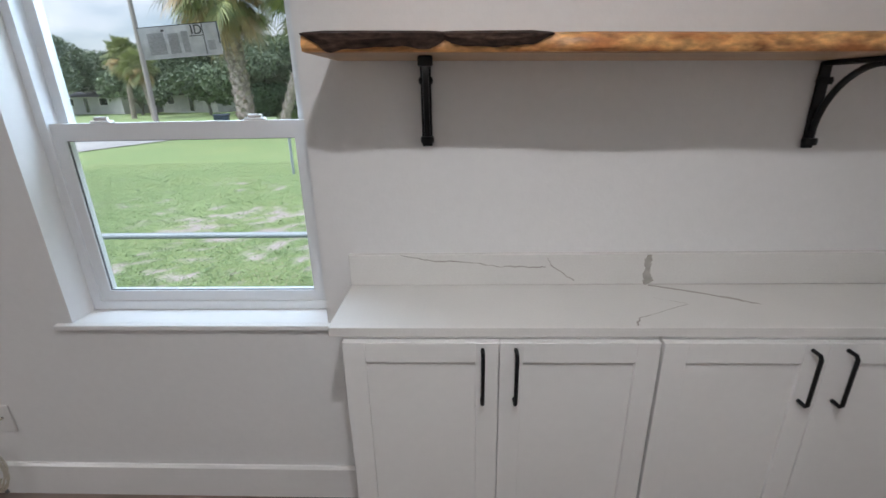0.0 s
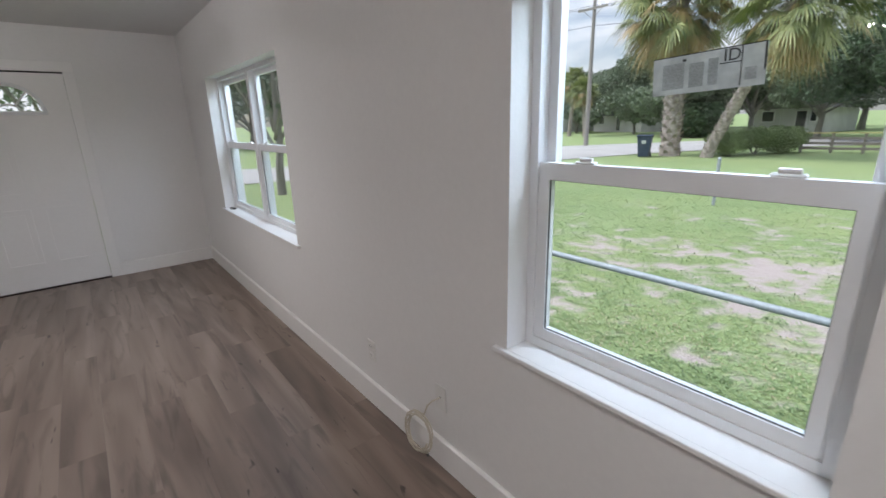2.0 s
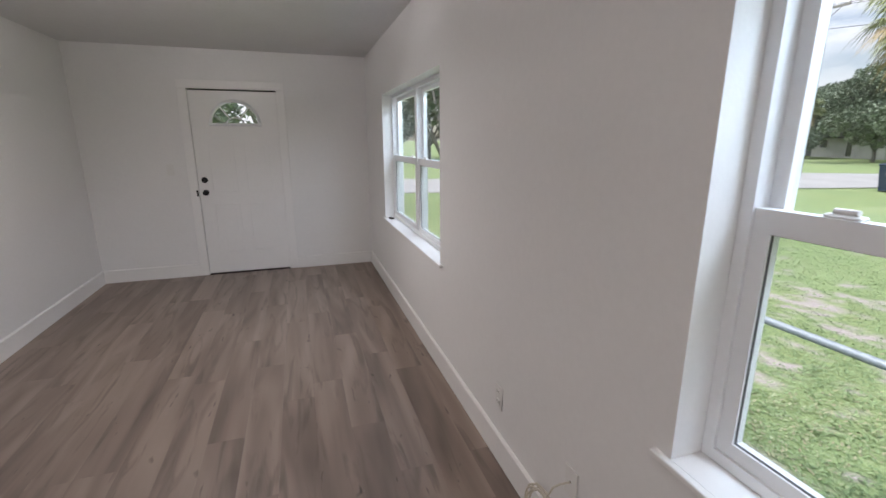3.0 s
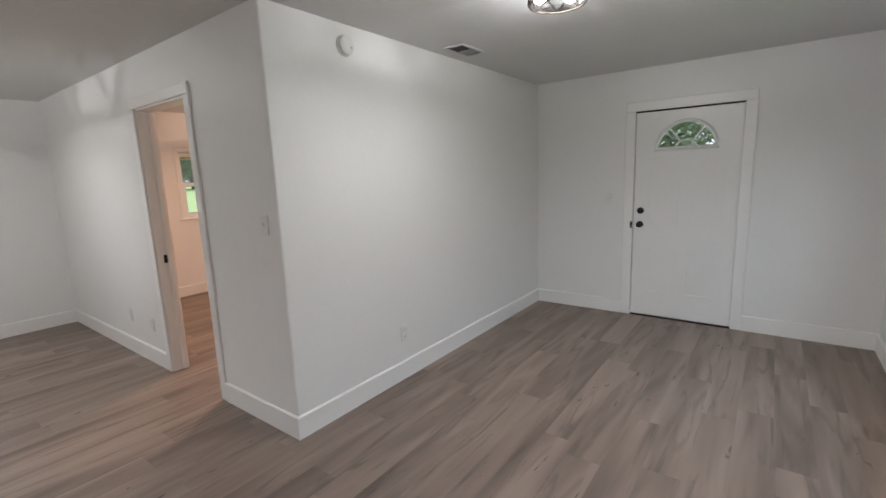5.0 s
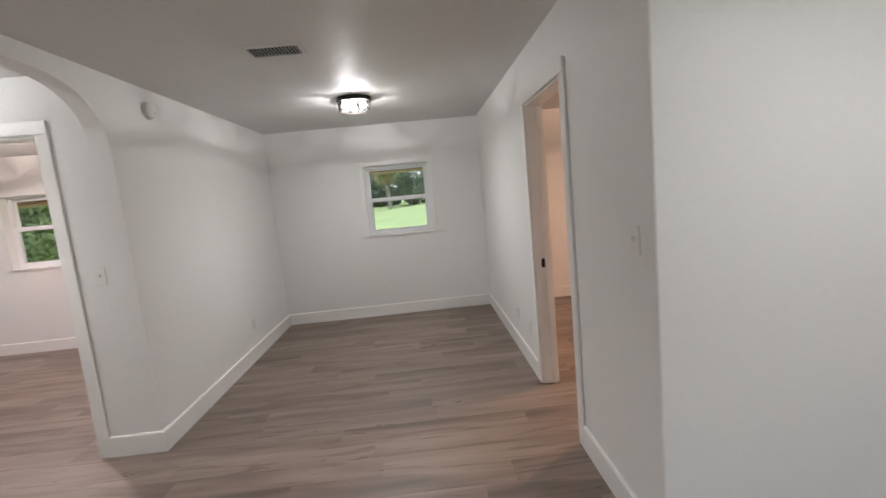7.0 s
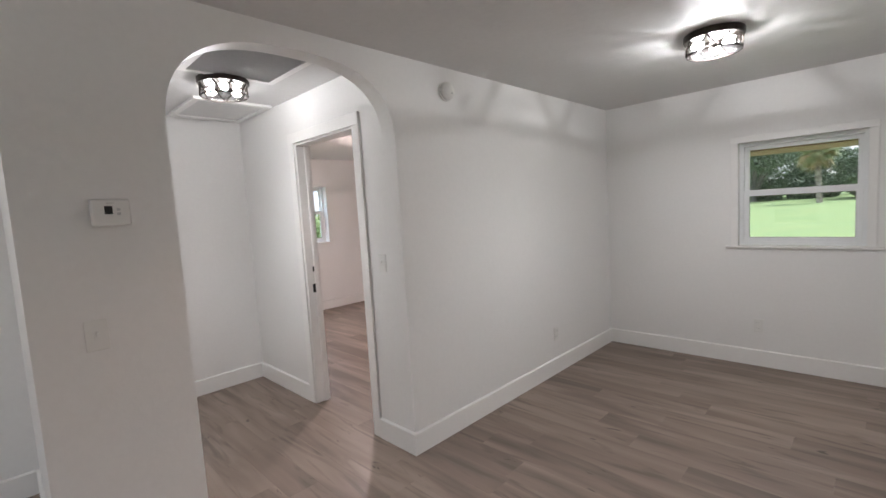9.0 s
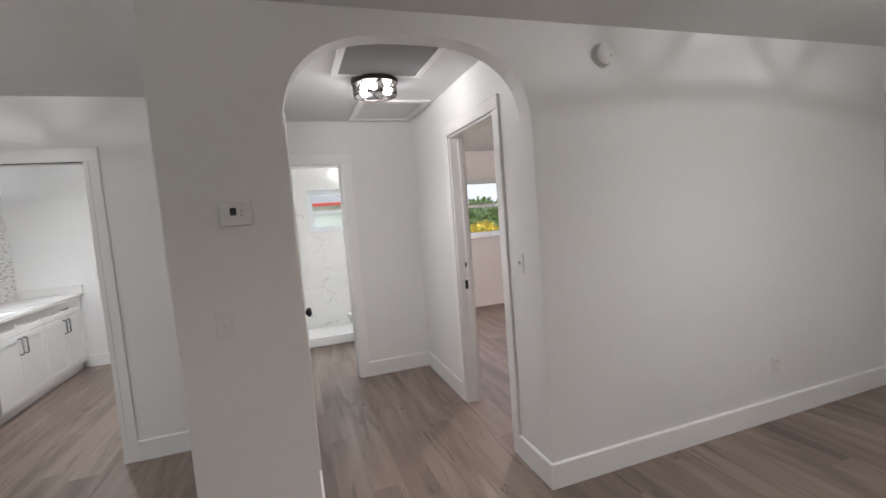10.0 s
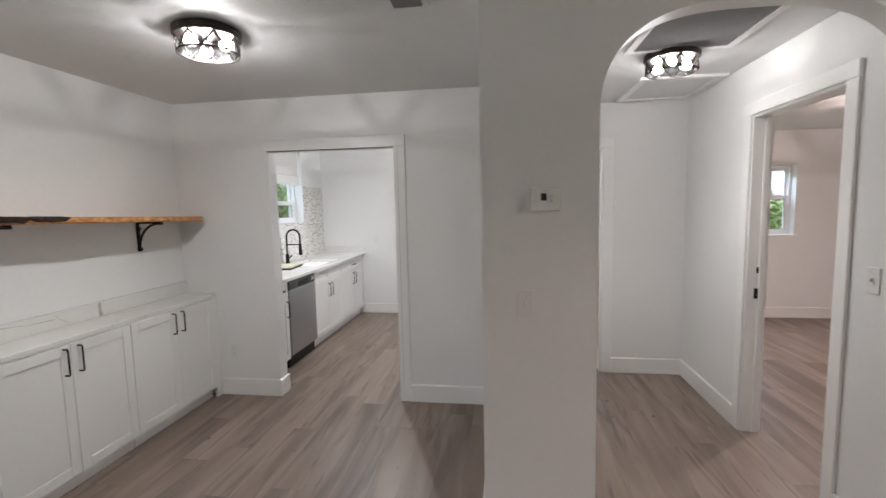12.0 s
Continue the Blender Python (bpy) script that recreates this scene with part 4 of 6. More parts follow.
YC = 1.375
for x0 in (-0.181, 0.626):
    w = 0.805
    base_cabinet("base_cabinet", x0, x0 + w, YC, NORTH, 0.085, 0.848,
                 [("door", 0.003, w / 2 - 0.0015, 0.09, 0.841, w / 2 - 0.042, 0.748), ("door", w / 2 + 0.0015, w - 0.003, 0.09, 0.841, w / 2 + 0.042, 0.748)],
                 "white shaker cabinet with two doors and black pulls")
filler = thing("filler_strip", pose(1.432, YC, 0), "white filler strip closing the cabinet run", "cabinet filler")
part("strip", block(0, DINE_E - 1.433, 0.004, 0.024, 0.0, 0.848), M["cabinet"], filler)

counter = thing("worktop", pose(-0.213, 1.388, 0.850), "white quartz worktop with grey veins on low cabinets", "worktop")
cw, cd = DINE_E - 0.001 + 0.213, NORTH - 0.001 - 1.388
part("slab", block(0, cw, 0, cd, 0, 0.027, 0.0025, 2), M["quartz"], counter)
part("backsplash", block(0.0, cw, cd - 0.02, cd, 0.0275, 0.127, 0.002, 1), M["quartz"], counter)


def vein(points, widths, plane):
    """A thin ribbon laid on the slab (plane z) or on the upstand (plane y)."""
    bm = bmesh.new()
    sub, wid = [], []
    vr = random.Random(len(points) * 7 + 1)
    for (p, q), (a, b) in zip(zip(points, points[1:]), zip(widths, widths[1:])):
        for k in range(8):
            f = k / 8
            sub.append((p[0] + (q[0] - p[0]) * f + vr.uniform(-0.002, 0.002), p[1] + (q[1] - p[1]) * f + vr.uniform(-0.002, 0.002)))
            wid.append((a + (b - a) * f) * vr.uniform(0.6, 1.2))
    rows = []
    for i, (u, v) in enumerate(sub):
        a, b = sub[max(i - 1, 0)], sub[min(i + 1, len(sub) - 1)]
        d = Vector((b[0] - a[0], b[1] - a[1])).normalized()
        n = Vector((-d.y, d.x)) * wid[i] / 2
        pr = []
        for s in (-1, 1):
            uu, vv = u + n.x * s, v + n.y * s
            pr.append(bm.verts.new((uu, vv, 0.0273) if plane == "z" else (uu, cd - 0.0203, vv)))
        rows.append(pr)
    for r, s in zip(rows, rows[1:]):
        bm.faces.new((r[0], r[1], s[1], s[0]))
    part("vein", bm, M["vein"], counter, "grey vein in the quartz")


vein([(0.16, 0.125), (0.25, 0.108), (0.36, 0.104), (0.46, 0.088), (0.57, 0.086), (0.60, 0.087)], [0.002, 0.004, 0.003, 0.004, 0.005, 0.003], "y")
vein([(0.595, 0.118), (0.61, 0.088), (0.69, 0.036)], [0.001, 0.003, 0.004], "y")
vein([(0.892, 0.125), (0.893, 0.055), (0.905, 0.029)], [0.022, 0.022, 0.036], "y")
vein([(0.90, 0.255), (0.99, 0.215), (1.09, 0.165), (1.16, 0.12)], [0.012, 0.011, 0.014, 0.003], "z")
vein([(0.88, 0.17), (0.96, 0.13), (0.80, 0.05), (0.775, 0.005)], [0.001, 0.002, 0.003, 0.006], "z")

# live-edge shelf
SX0, SX1, SY, SZ0, SZ1 = -0.198, 1.472, 1.390, 1.516, 1.553
M["shelf_wood"] = mat("oiled_live_edge_wood", (0.66, 0.36, 0.13), 0.4, grain=0.45, grain_scale=34, stain=0.3, stain_scale=16, stretch=(1, 2.2, 2.2), second=(0.34, 0.13, 0.04), bump=0.3, bump_scale=40)
M["shelf_under"] = mat("planed_pale_wood", (0.50, 0.33, 0.19), 0.45, grain=0.08, grain_scale=30, stain=0.08, stretch=(0.4, 9, 9), bump=0.1)
M["bark"] = mat("dark_ridged_bark", (0.026, 0.016, 0.012), 0.95, grain=0.6, grain_scale=45, second=(0.062, 0.038, 0.028), stain_scale=18, spec=0.2, bump=1.0, bump_scale=50, stretch=(1, 3, 3))
shelf = thing("wall_shelf", pose(-0.032, 0, 0, 0, 1.2, 0), "thick live-edge wooden wall shelf with patches of bark", "shelf")
bm = bmesh.new()
rows, nseg = [], 90


def shelf_front(x):
    return SY + 0.010 * noise.noise((x * 3.1, 0.3, 0)) + 0.004 * noise.noise((x * 14, 2, 0))


for i in range(nseg + 1):
    x = SX0 + (SX1 - SX0) * i / nseg
    f = shelf_front(x)
    tip = max(0.0, (x - SX1 + 0.07) / 0.07) ** 2 * 0.05
    prof = [(NORTH - 0.001, SZ0), (f + 0.006 + tip, SZ0), (f + 0.001 + tip, SZ0 + 0.006), (f + 0.003 * noise.noise((x * 20, 5, 1)) + tip, SZ0 + 0.018),
            (f + 0.006 + tip, SZ1 - 0.006 + 0.004 * noise.noise((x * 9, 1, 0))), (f + 0.016 + tip, SZ1), (NORTH - 0.001, SZ1)]
    rows.append([bm.verts.new((x, yy, zz)) for yy, zz in prof])
for a, b in zip(rows, rows[1:]):
    for k in range(7):
        j = (k + 1) % 7
        bm.faces.new((a[k], a[j], b[j], b[k]))
bm.faces.new(rows[0])
bm.faces.new(rows[-1][::-1])
board = part("board", bm, M["shelf_wood"], shelf, "honey-brown figured wood", 35)
part("underside", block(SX0 + 0.004, SX1 - 0.06, SY + 0.02, NORTH - 0.002, SZ0 - 0.0012, SZ0 - 0.0002), M["shelf_under"], shelf)
for b0, b1, seed in ((SX0, 0.12, 1), (0.075, 0.315, 2)):
    bm, rows = bmesh.new(), []
    for i in range(41):
        x = b0 + (b1 - b0) * i / 40
        e = min(1, i / 6, (40 - i) / 7)
        f = shelf_front(x)
        low = SZ1 - 0.006 - (0.024 + 0.012 * noise.noise((x * 11, seed * 3.3, 0)) + 0.006 * noise.noise((x * 33, seed, 2))) * e
        th_ = 0.003 + 0.011 * e * (0.7 + 0.5 * noise.noise((x * 17, 0, seed)))
        rows.append([bm.verts.new(p) for p in ((x, f + 0.02, SZ1 + 0.001 + 0.003 * e), (x, f - th_, SZ1 - 0.004), (x, f - th_ * 1.1, (low + SZ1) / 2), (x, f - th_ * 0.4, low), (x, f + 0.012, low + 0.003))])
    for a, b in zip(rows, rows[1:]):
        for k in range(4):
            bm.faces.new((a[k], a[k + 1], b[k + 1], b[k]))
    part("bark", bm, M["bark"], shelf, "dark rough bark strip", 25)


def bracket(x, drop, turn=0.0):
    br = thing("shelf_bracket", pose(x, NORTH, -drop, 0, 0, turn), "black iron shelf bracket with a curved brace", "bracket", "shelf brackets")
    a = block(-0.014, 0.014, -0.012, 0, 1.296, SZ0 - 0.003, 0.003, 1)
    part("wall_arm", a, M["black"], br)
    part("shelf_arm", block(-0.014, 0.014, -0.195, -0.012, SZ0 - 0.014, SZ0 - 0.002, 0.003, 1), M["black"], br)
    pts = [(0, -0.012 - 0.168 * (1 - math.cos(t)), 1.324 + 0.178 * math.sin(t)) for t in (math.pi / 2 * k / 10 for k in range(11))]
    part("curved_brace", tube(bmesh.new(), pts, 0.0085, 8), M["black"], br, "", 60)
    for z in (1.314, 1.466):
        part("bolt", lathe(bmesh.new(), [(0.017, -0.009), (0.019, 0.0), (0.017, 0.009)], 12, (0, -0.012, z)), M["black"], br, "", 40)
    part("end_knuckle", block(-0.017, 0.017, -0.205, -0.185, SZ0 - 0.024, SZ0 - 0.002, 0.004, 2), M["black"], br)


bracket(0.036, 0.0015, 4.0)
bracket(1.062, 0.0225)


# ---- kitchen ----
KY, KZ = 1.06, 0.905
base_cabinet("kitchen_cabinet", 1.63, 2.112, KY, NORTH, 0.10, 0.872,
             [("drawer", 0.003, 0.479, 0.715, 0.866, 0.33, 0.79), ("door", 0.003, 0.479, 0.105, 0.710, 0.44, 0.60)], "white shaker base cabinet with drawer and door", 0.06)
base_cabinet("kitchen_cabinet", 2.716, 3.56, KY, NORTH, 0.10, 0.872,
             [("drawer", 0.003, 0.4205, 0.715, 0.866, None, 0), ("drawer", 0.4235, 0.841, 0.715, 0.866, None, 0),
              ("door", 0.003, 0.4205, 0.105, 0.710, 0.382, 0.60), ("door", 0.4235, 0.841, 0.105, 0.710, 0.462, 0.60)], "white shaker sink cabinet with two doors", 0.06)
base_cabinet("kitchen_cabinet", 3.562, 4.40, KY, NORTH, 0.10, 0.872,
             [("drawer", 0.003, 0.835, 0.715, 0.866, 0.42, 0.79), ("door", 0.003, 0.4175, 0.105, 0.710, 0.379, 0.60), ("door", 0.4205, 0.835, 0.105, 0.710, 0.459, 0.60)],
             "white shaker base cabinet with wide drawer and doors", 0.06)
dish = thing("dishwasher", pose(2.116, KY, 0), "stainless dishwasher with a dark control strip under the worktop", "dishwasher")
part("tub", block(0.004, 0.592, 0.03, 0.58, 0.10, 0.868), M["void"], dish)
part("door_panel", block(0.004, 0.592, -0.012, 0.03, 0.125, 0.775, 0.004, 2), M["steel"], dish, "brushed stainless door")
part("control_panel", block(0.004, 0.592, -0.012, 0.03, 0.778, 0.866, 0.004, 2), M["black_glass"], dish, "dark control strip")
part("pocket_handle", block(0.19, 0.41, -0.0135, -0.011, 0.79, 0.835, 0.002, 1), M["void"], dish)
part("badge", block(0.50, 0.57, -0.0135, -0.011, 0.80, 0.84), M["steel"], dish, "plain steel badge")
part("kick_plate", block(0.004, 0.592, 0.03, 0.05, 0.004, 0.12), M["black"], dish, "black kick plate")
ktop = thing("kitchen_worktop", pose(1.63, 1.03, 0.875), "white quartz kitchen worktop with an undermount sink", "worktop")
SKX0, SKX1, SKY0, SKY1 = 1.30, 1.98, 0.10, 0.50
bm = bmesh.new()
bx(bm, 0, SKX0, 0, 0.636, 0, 0.03)
bx(bm, SKX1, EAST - 1.631, 0, 0.636, 0, 0.03)
bx(bm, SKX0, SKX1, 0, SKY0, 0, 0.03)
bx(bm, SKX0, SKX1, SKY1, 0.636, 0, 0.03)
part("slab", bm, M["quartz"], ktop)
part("end_splash", block(EAST - 1.652, EAST - 1.632, 0.0, 0.62, 0.031, 0.13, 0.002, 1), M["quartz"], ktop)
sink = thing("sink", pose(1.63 + SKX0, 1.03 + SKY0, 0.875), "dark stainless undermount sink bowl", "sink")
bm = bmesh.new()
w, d = SKX1 - SKX0, SKY1 - SKY0
bx(bm, -0.01, w + 0.01, -0.01, d + 0.01, -0.2, -0.19)
for a, b, c, e in ((-0.01, 0, -0.01, d + 0.01), (w, w + 0.01, -0.01, d + 0.01), (0, w, -0.01, 0), (0, w, d, d + 0.01)):
    bx(bm, a, b, c, e, -0.19, -0.001)
M["sink_steel"] = mat("dark_brushed_sink_steel", (0.16, 0.16, 0.165), 0.38, 0.8, grain=0.08)
part("bowl", bm, M["sink_steel"], sink)
part("drain", lathe(bmesh.new(), [(0.045, -0.189), (0.045, -0.186), (0.02, -0.187)], 18, (w / 2, d / 2, 0)), M["chrome"], sink)
fau = thing("faucet", pose(3.13, 1.575, KZ + 0.001), "matte black spring-neck kitchen faucet", "faucet")
part("base", lathe(bmesh.new(), [(0.030, 0), (0.030, 0.006), (0.024, 0.012), (0.022, 0.11), (0.016, 0.12)], 18), M["black"], fau, "", 40)
neck = [(0, 0, 0.11), (0, 0, 0.33)] + [(0, -0.085 + 0.085 * math.cos(t), 0.33 + 0.085 * math.sin(t)) for t in (math.pi * k / 10 for k in range(1, 11))] + [(0, -0.17, 0.25)]
part("spring_neck", tube(bmesh.new(), neck, 0.011, 10), M["black"], fau, "", 60)
part("spray_head", tube(bmesh.new(), [(0, -0.17, 0.25), (0, -0.17, 0.20), (0, -0.172, 0.13), (0, -0.172, 0.11)], [0.014, 0.018, 0.022, 0.02], 12), M["black"], fau, "", 50)
part("support_arm", tube(bmesh.new(), [(0, 0, 0.235), (0, -0.17, 0.235)], 0.007, 8), M["black"], fau)
part("lever", tube(bmesh.new(), [(0.02, 0, 0.07), (0.05, -0.005, 0.075), (0.09, -0.015, 0.10)], [0.012, 0.010, 0.006], 8), M["black"], fau, "", 50)
M["mat"] = mat("pale_yellow_board", (0.62, 0.58, 0.42), 0.5, grain=0.05)
tray = thing("cutting_board", pose(2.62, 1.27, KZ + 0.001, 0, 0, 8), "pale cutting board in a black tray on the worktop", "cutting board")
part("tray", block(0, 0.40, 0, 0.30, 0, 0.016, 0.005, 2), M["black"], tray)
part("board", block(0.012, 0.388, 0.012, 0.288, 0.0165, 0.026, 0.003, 1), M["mat"], tray, "pale yellow board")
splash = thing("backsplash_tiles", pose(0, 0, 0), "grey and white stone strip mosaic backsplash", "backsplash", kind="structure")
bm = bmesh.new()
bx(bm, 1.63, WK[0], NORTH - 0.009, NORTH - 0.0005, KZ + 0.001, 1.868)
bx(bm, WK[0], WK[1], NORTH - 0.009, NORTH - 0.0005, KZ + 0.001, WK[2])
bx(bm, WK[1], EAST - 0.001, NORTH - 0.009, NORTH - 0.0005, KZ + 0.001, 1.868)
part("mosaic", bm, M["mosaic"], splash)
blind = thing("roman_blind", pose(WK[0], NORTH, 0), "white folded fabric shade half covering the window", "window shade")
bw = WK[1] - WK[0]
part("fabric", block(0.01, bw - 0.03, 0.035, 0.045, 2.0, 2.31, 0.003, 1), M["shade"], blind)
part("hem_fold", block(0.008, bw - 0.028, 0.018, 0.05, 1.878, 1.992, 0.006, 2), M["shade"], blind)
part("hem_bar", block(0.012, bw - 0.03, 0.028, 0.036, 1.993, 2.0), M["grille"], blind)


# ---- bathroom ----
tiles = thing("shower_tiles", pose(0, 0, 0), "white marble tiles with grey veins in the shower", "wall tiles", kind="structure")
bm = bmesh.new()
ET = EAST - 0.012
bx(bm, ET, EAST - 0.001, HALL_S + 0.001, WBA[0], 0.05, TOP - 0.001)
bx(bm, ET, EAST - 0.001, WBA[1], -1.201, 0.05, TOP - 0.001)
bx(bm, ET, EAST - 0.001, WBA[0], WBA[1], 0.05, WBA[2])
bx(bm, ET, EAST - 0.001, WBA[0], WBA[1], WBA[3], TOP - 0.001)
bx(bm, 3.62, ET, HALL_S + 0.001, HALL_S + 0.012, 0.05, TOP - 0.001)
bx(bm, 3.62, ET, -1.212, -1.201, 0.05, TOP - 0.001)
part("marble_tiles", bm, M["marble"], tiles)
pan = thing("shower_pan", pose(3.62, -1.9, 0), "white shower pan behind a low curb", "shower")
part("pan", block(0.10, ET - 3.622, HALL_S + 1.914, 0.687, 0.001, 0.045), M["porcelain"], pan)
part("curb", block(0, 0.10, HALL_S + 1.902, 0.698, 0.001, 0.115, 0.008, 2), M["porcelain"], pan)
toilet = thing("toilet", pose(3.32, HALL_S, 0), "white porcelain toilet against the bathroom wall", "toilet")
bm = bmesh.new()
rings = []
for z, a, b, cy in ((0.001, 0.10, 0.20, 0.36), (0.06, 0.095, 0.19, 0.36), (0.2, 0.10, 0.2, 0.38), (0.32, 0.16, 0.23, 0.40), (0.385, 0.185, 0.25, 0.41), (0.40, 0.18, 0.245, 0.41)):
    rings.append([bm.verts.new((a * math.cos(2 * math.pi * k / 24), cy + b * math.sin(2 * math.pi * k / 24), z)) for k in range(24)])
for p, q in zip(rings, rings[1:]):
    for k in range(24):
        bm.faces.new((p[k], p[(k + 1) % 24], q[(k + 1) % 24], q[k]))
bm.faces.new(rings[-1])
part("bowl", bm, M["porcelain"], toilet, "", 50)
bm = bmesh.new()
lathe(bm, [(0.188, 0.401), (0.192, 0.41), (0.185, 0.428), (0.10, 0.432)], 28)
bmesh.ops.scale(bm, vec=(1, 1.3, 1), verts=bm.verts[:])
bmesh.ops.translate(bm, verts=bm.verts[:], vec=(0, 0.42, 0))
part("seat_lid", bm, M["porcelain"], toilet, "", 40)
part("tank", block(-0.2, 0.2, 0.018, 0.19, 0.40, 0.74, 0.02, 3), M["porcelain"], toilet)
part("tank_lid", block(-0.21, 0.21, 0.012, 0.2, 0.742, 0.77, 0.008, 2), M["porcelain"], toilet)
part("flush_lever", tube(bmesh.new(), [(-0.14, 0.19, 0.69), (-0.14, 0.205, 0.69), (-0.08, 0.21, 0.685)], 0.007, 8), M["chrome"], toilet)


# ---- outdoors ----
G = -0.45


def leaf_material(name, dark, light, rough=0.55):
    """Foliage: every leaf its own tone between two greens."""
    m = bpy.data.materials.new(name)
    m.use_nodes = True
    n, l = m.node_tree.nodes, m.node_tree.links
    b = n["Principled BSDF"]
    geo, ramp, nz, mx = n.new("ShaderNodeNewGeometry"), n.new("ShaderNodeValToRGB"), n.new("ShaderNodeTexNoise"), n.new("ShaderNodeMix")
    ramp.color_ramp.elements[0].color, ramp.color_ramp.elements[1].color = (*dark, 1), (*light, 1)
    nz.inputs["Scale"].default_value = 0.8
    co = n.new("ShaderNodeTexCoord")
    l.new(co.outputs["Object"], nz.inputs["Vector"])
    sm = n.new("ShaderNodeMath")
    sm.operation = "MULTIPLY_ADD"
    l.new(geo.outputs["Random Per Island"], sm.inputs[0])
    sm.inputs[1].default_value = 0.6
    sh = n.new("ShaderNodeMath")
    sh.operation = "SUBTRACT"
    l.new(nz.outputs[0], sh.inputs[0])
    sh.inputs[1].default_value = 0.3
    l.new(sh.outputs[0], sm.inputs[2])
    l.new(sm.outputs[0], ramp.inputs[0])
    l.new(ramp.outputs[0], b.inputs["Base Color"])
    b.inputs["Roughness"].default_value = rough
    b.inputs["Subsurface Weight"].default_value = 0.0
    return m


M["oak_leaf"] = leaf_material("dark_oak_foliage", (0.022, 0.045, 0.022), (0.075, 0.13, 0.055))
M["bush_leaf"] = leaf_material("bright_hedge_foliage", (0.09, 0.14, 0.045), (0.27, 0.35, 0.13))
M["palm_leaf"] = leaf_material("palm_fronds", (0.10, 0.15, 0.06), (0.40, 0.42, 0.17))
M["palm_dry"] = leaf_material("dry_palm_fronds", (0.24, 0.17, 0.07), (0.50, 0.38, 0.17))
M["yellow_leaf"] = leaf_material("yellow_blossom", (0.45, 0.30, 0.02), (0.85, 0.62, 0.05))
# distance haze is put into this leaf colour, paler than the near greens
M["hazy_leaf"] = leaf_material("haze_paled_foliage", (0.07, 0.105, 0.06), (0.21, 0.26, 0.16))
M["blade"] = leaf_material("lawn_grass", (0.105, 0.155, 0.065), (0.42, 0.49, 0.29), 0.6)
blade_ramp = M["blade"].node_tree.nodes["Color Ramp"].color_ramp.elements
blade_ramp.new(0.30).color = (0.185, 0.275, 0.115, 1)
blade_ramp.new(0.70).color = (0.29, 0.385, 0.175, 1)
blade_ramp.new(0.78).color = (0.36, 0.32, 0.19, 1)
M["palm_trunk"] = mat("grey_palm_trunk", (0.46, 0.41, 0.37), 0.9, grain=0.25, grain_scale=14, second=(0.22, 0.18, 0.16), stain_scale=6, bump=1.0, bump_scale=12)
M["trunk"] = mat("grey_tree_bark", (0.27, 0.25, 0.225), 0.95, grain=0.3, grain_scale=20, stain=0.2, bump=0.8, bump_scale=18, stretch=(1, 1, 0.3))
M["pole"] = mat("weathered_pole_wood", (0.30, 0.28, 0.26), 0.9, grain=0.12, stretch=(1, 1, 0.1))
M["road"] = mat("pale_concrete_road", (0.46, 0.45, 0.44), 0.9, grain=0.1, grain_scale=8, stain=0.08, stain_scale=0.4)
M["house_wall"] = mat("white_stucco", (0.66, 0.66, 0.64), 0.9, grain=0.05, grain_scale=3, stain=0.08)
M["roof"] = mat("grey_shingle_roof", (0.22, 0.21, 0.21), 0.95, grain=0.2, grain_scale=5)
M["dark_glass"] = mat("dark_house_window", (0.03, 0.035, 0.04), 0.1)
M["red"] = mat("red_painted_fascia", (0.55, 0.05, 0.04), 0.5)
M["brown"] = mat("brown_painted_eave", (0.30, 0.16, 0.09), 0.7, grain=0.08)
M["bin"] = mat("dark_blue_plastic", (0.035, 0.055, 0.10), 0.5, grain=0.08)
M["galv"] = mat("galvanised_pipe", (0.38, 0.42, 0.46), 0.5, 0.2, grain=0.12, grain_scale=60, stain=0.08)
M["old_wood"] = mat("weathered_grey_wood", (0.26, 0.23, 0.20), 0.9, grain=0.15, stretch=(0.2, 1, 1))
M["yellow"] = mat("faded_yellow_rail", (0.50, 0.42, 0.18), 0.7)


def slope_z(y):
    """The lawn behind the house climbs gently."""
    return G + 1.0 * min(1.0, max(0.0, (-y - 18.4) / 50.0))


def sandy(x, y):
    """How bare the lawn is: patches of pale sand near the house."""
    v = noise.noise((x * 0.7 + 3.1, y * 0.75, 0.0)) * 0.5 + noise.noise((x * 1.9, y * 2.2, 4.0)) * 0.65 + noise.noise((x * 4.7, y * 5.3, 9.0)) * 0.6 + noise.noise((x * 13.0, y * 13.0, 2.0)) * 0.4
    near = max(0.0, 1 - abs(y - 6.6) / 6.5) * max(0.0, 1 - abs(x + 1.4) / 6.5)
    strip = max(0.0, 1 - abs(y - 2.05) / 0.35) * 0.55
    return min(1.0, max(0.0, (v * 1.05 + near * 0.95 + strip - 0.62) * 2.6))


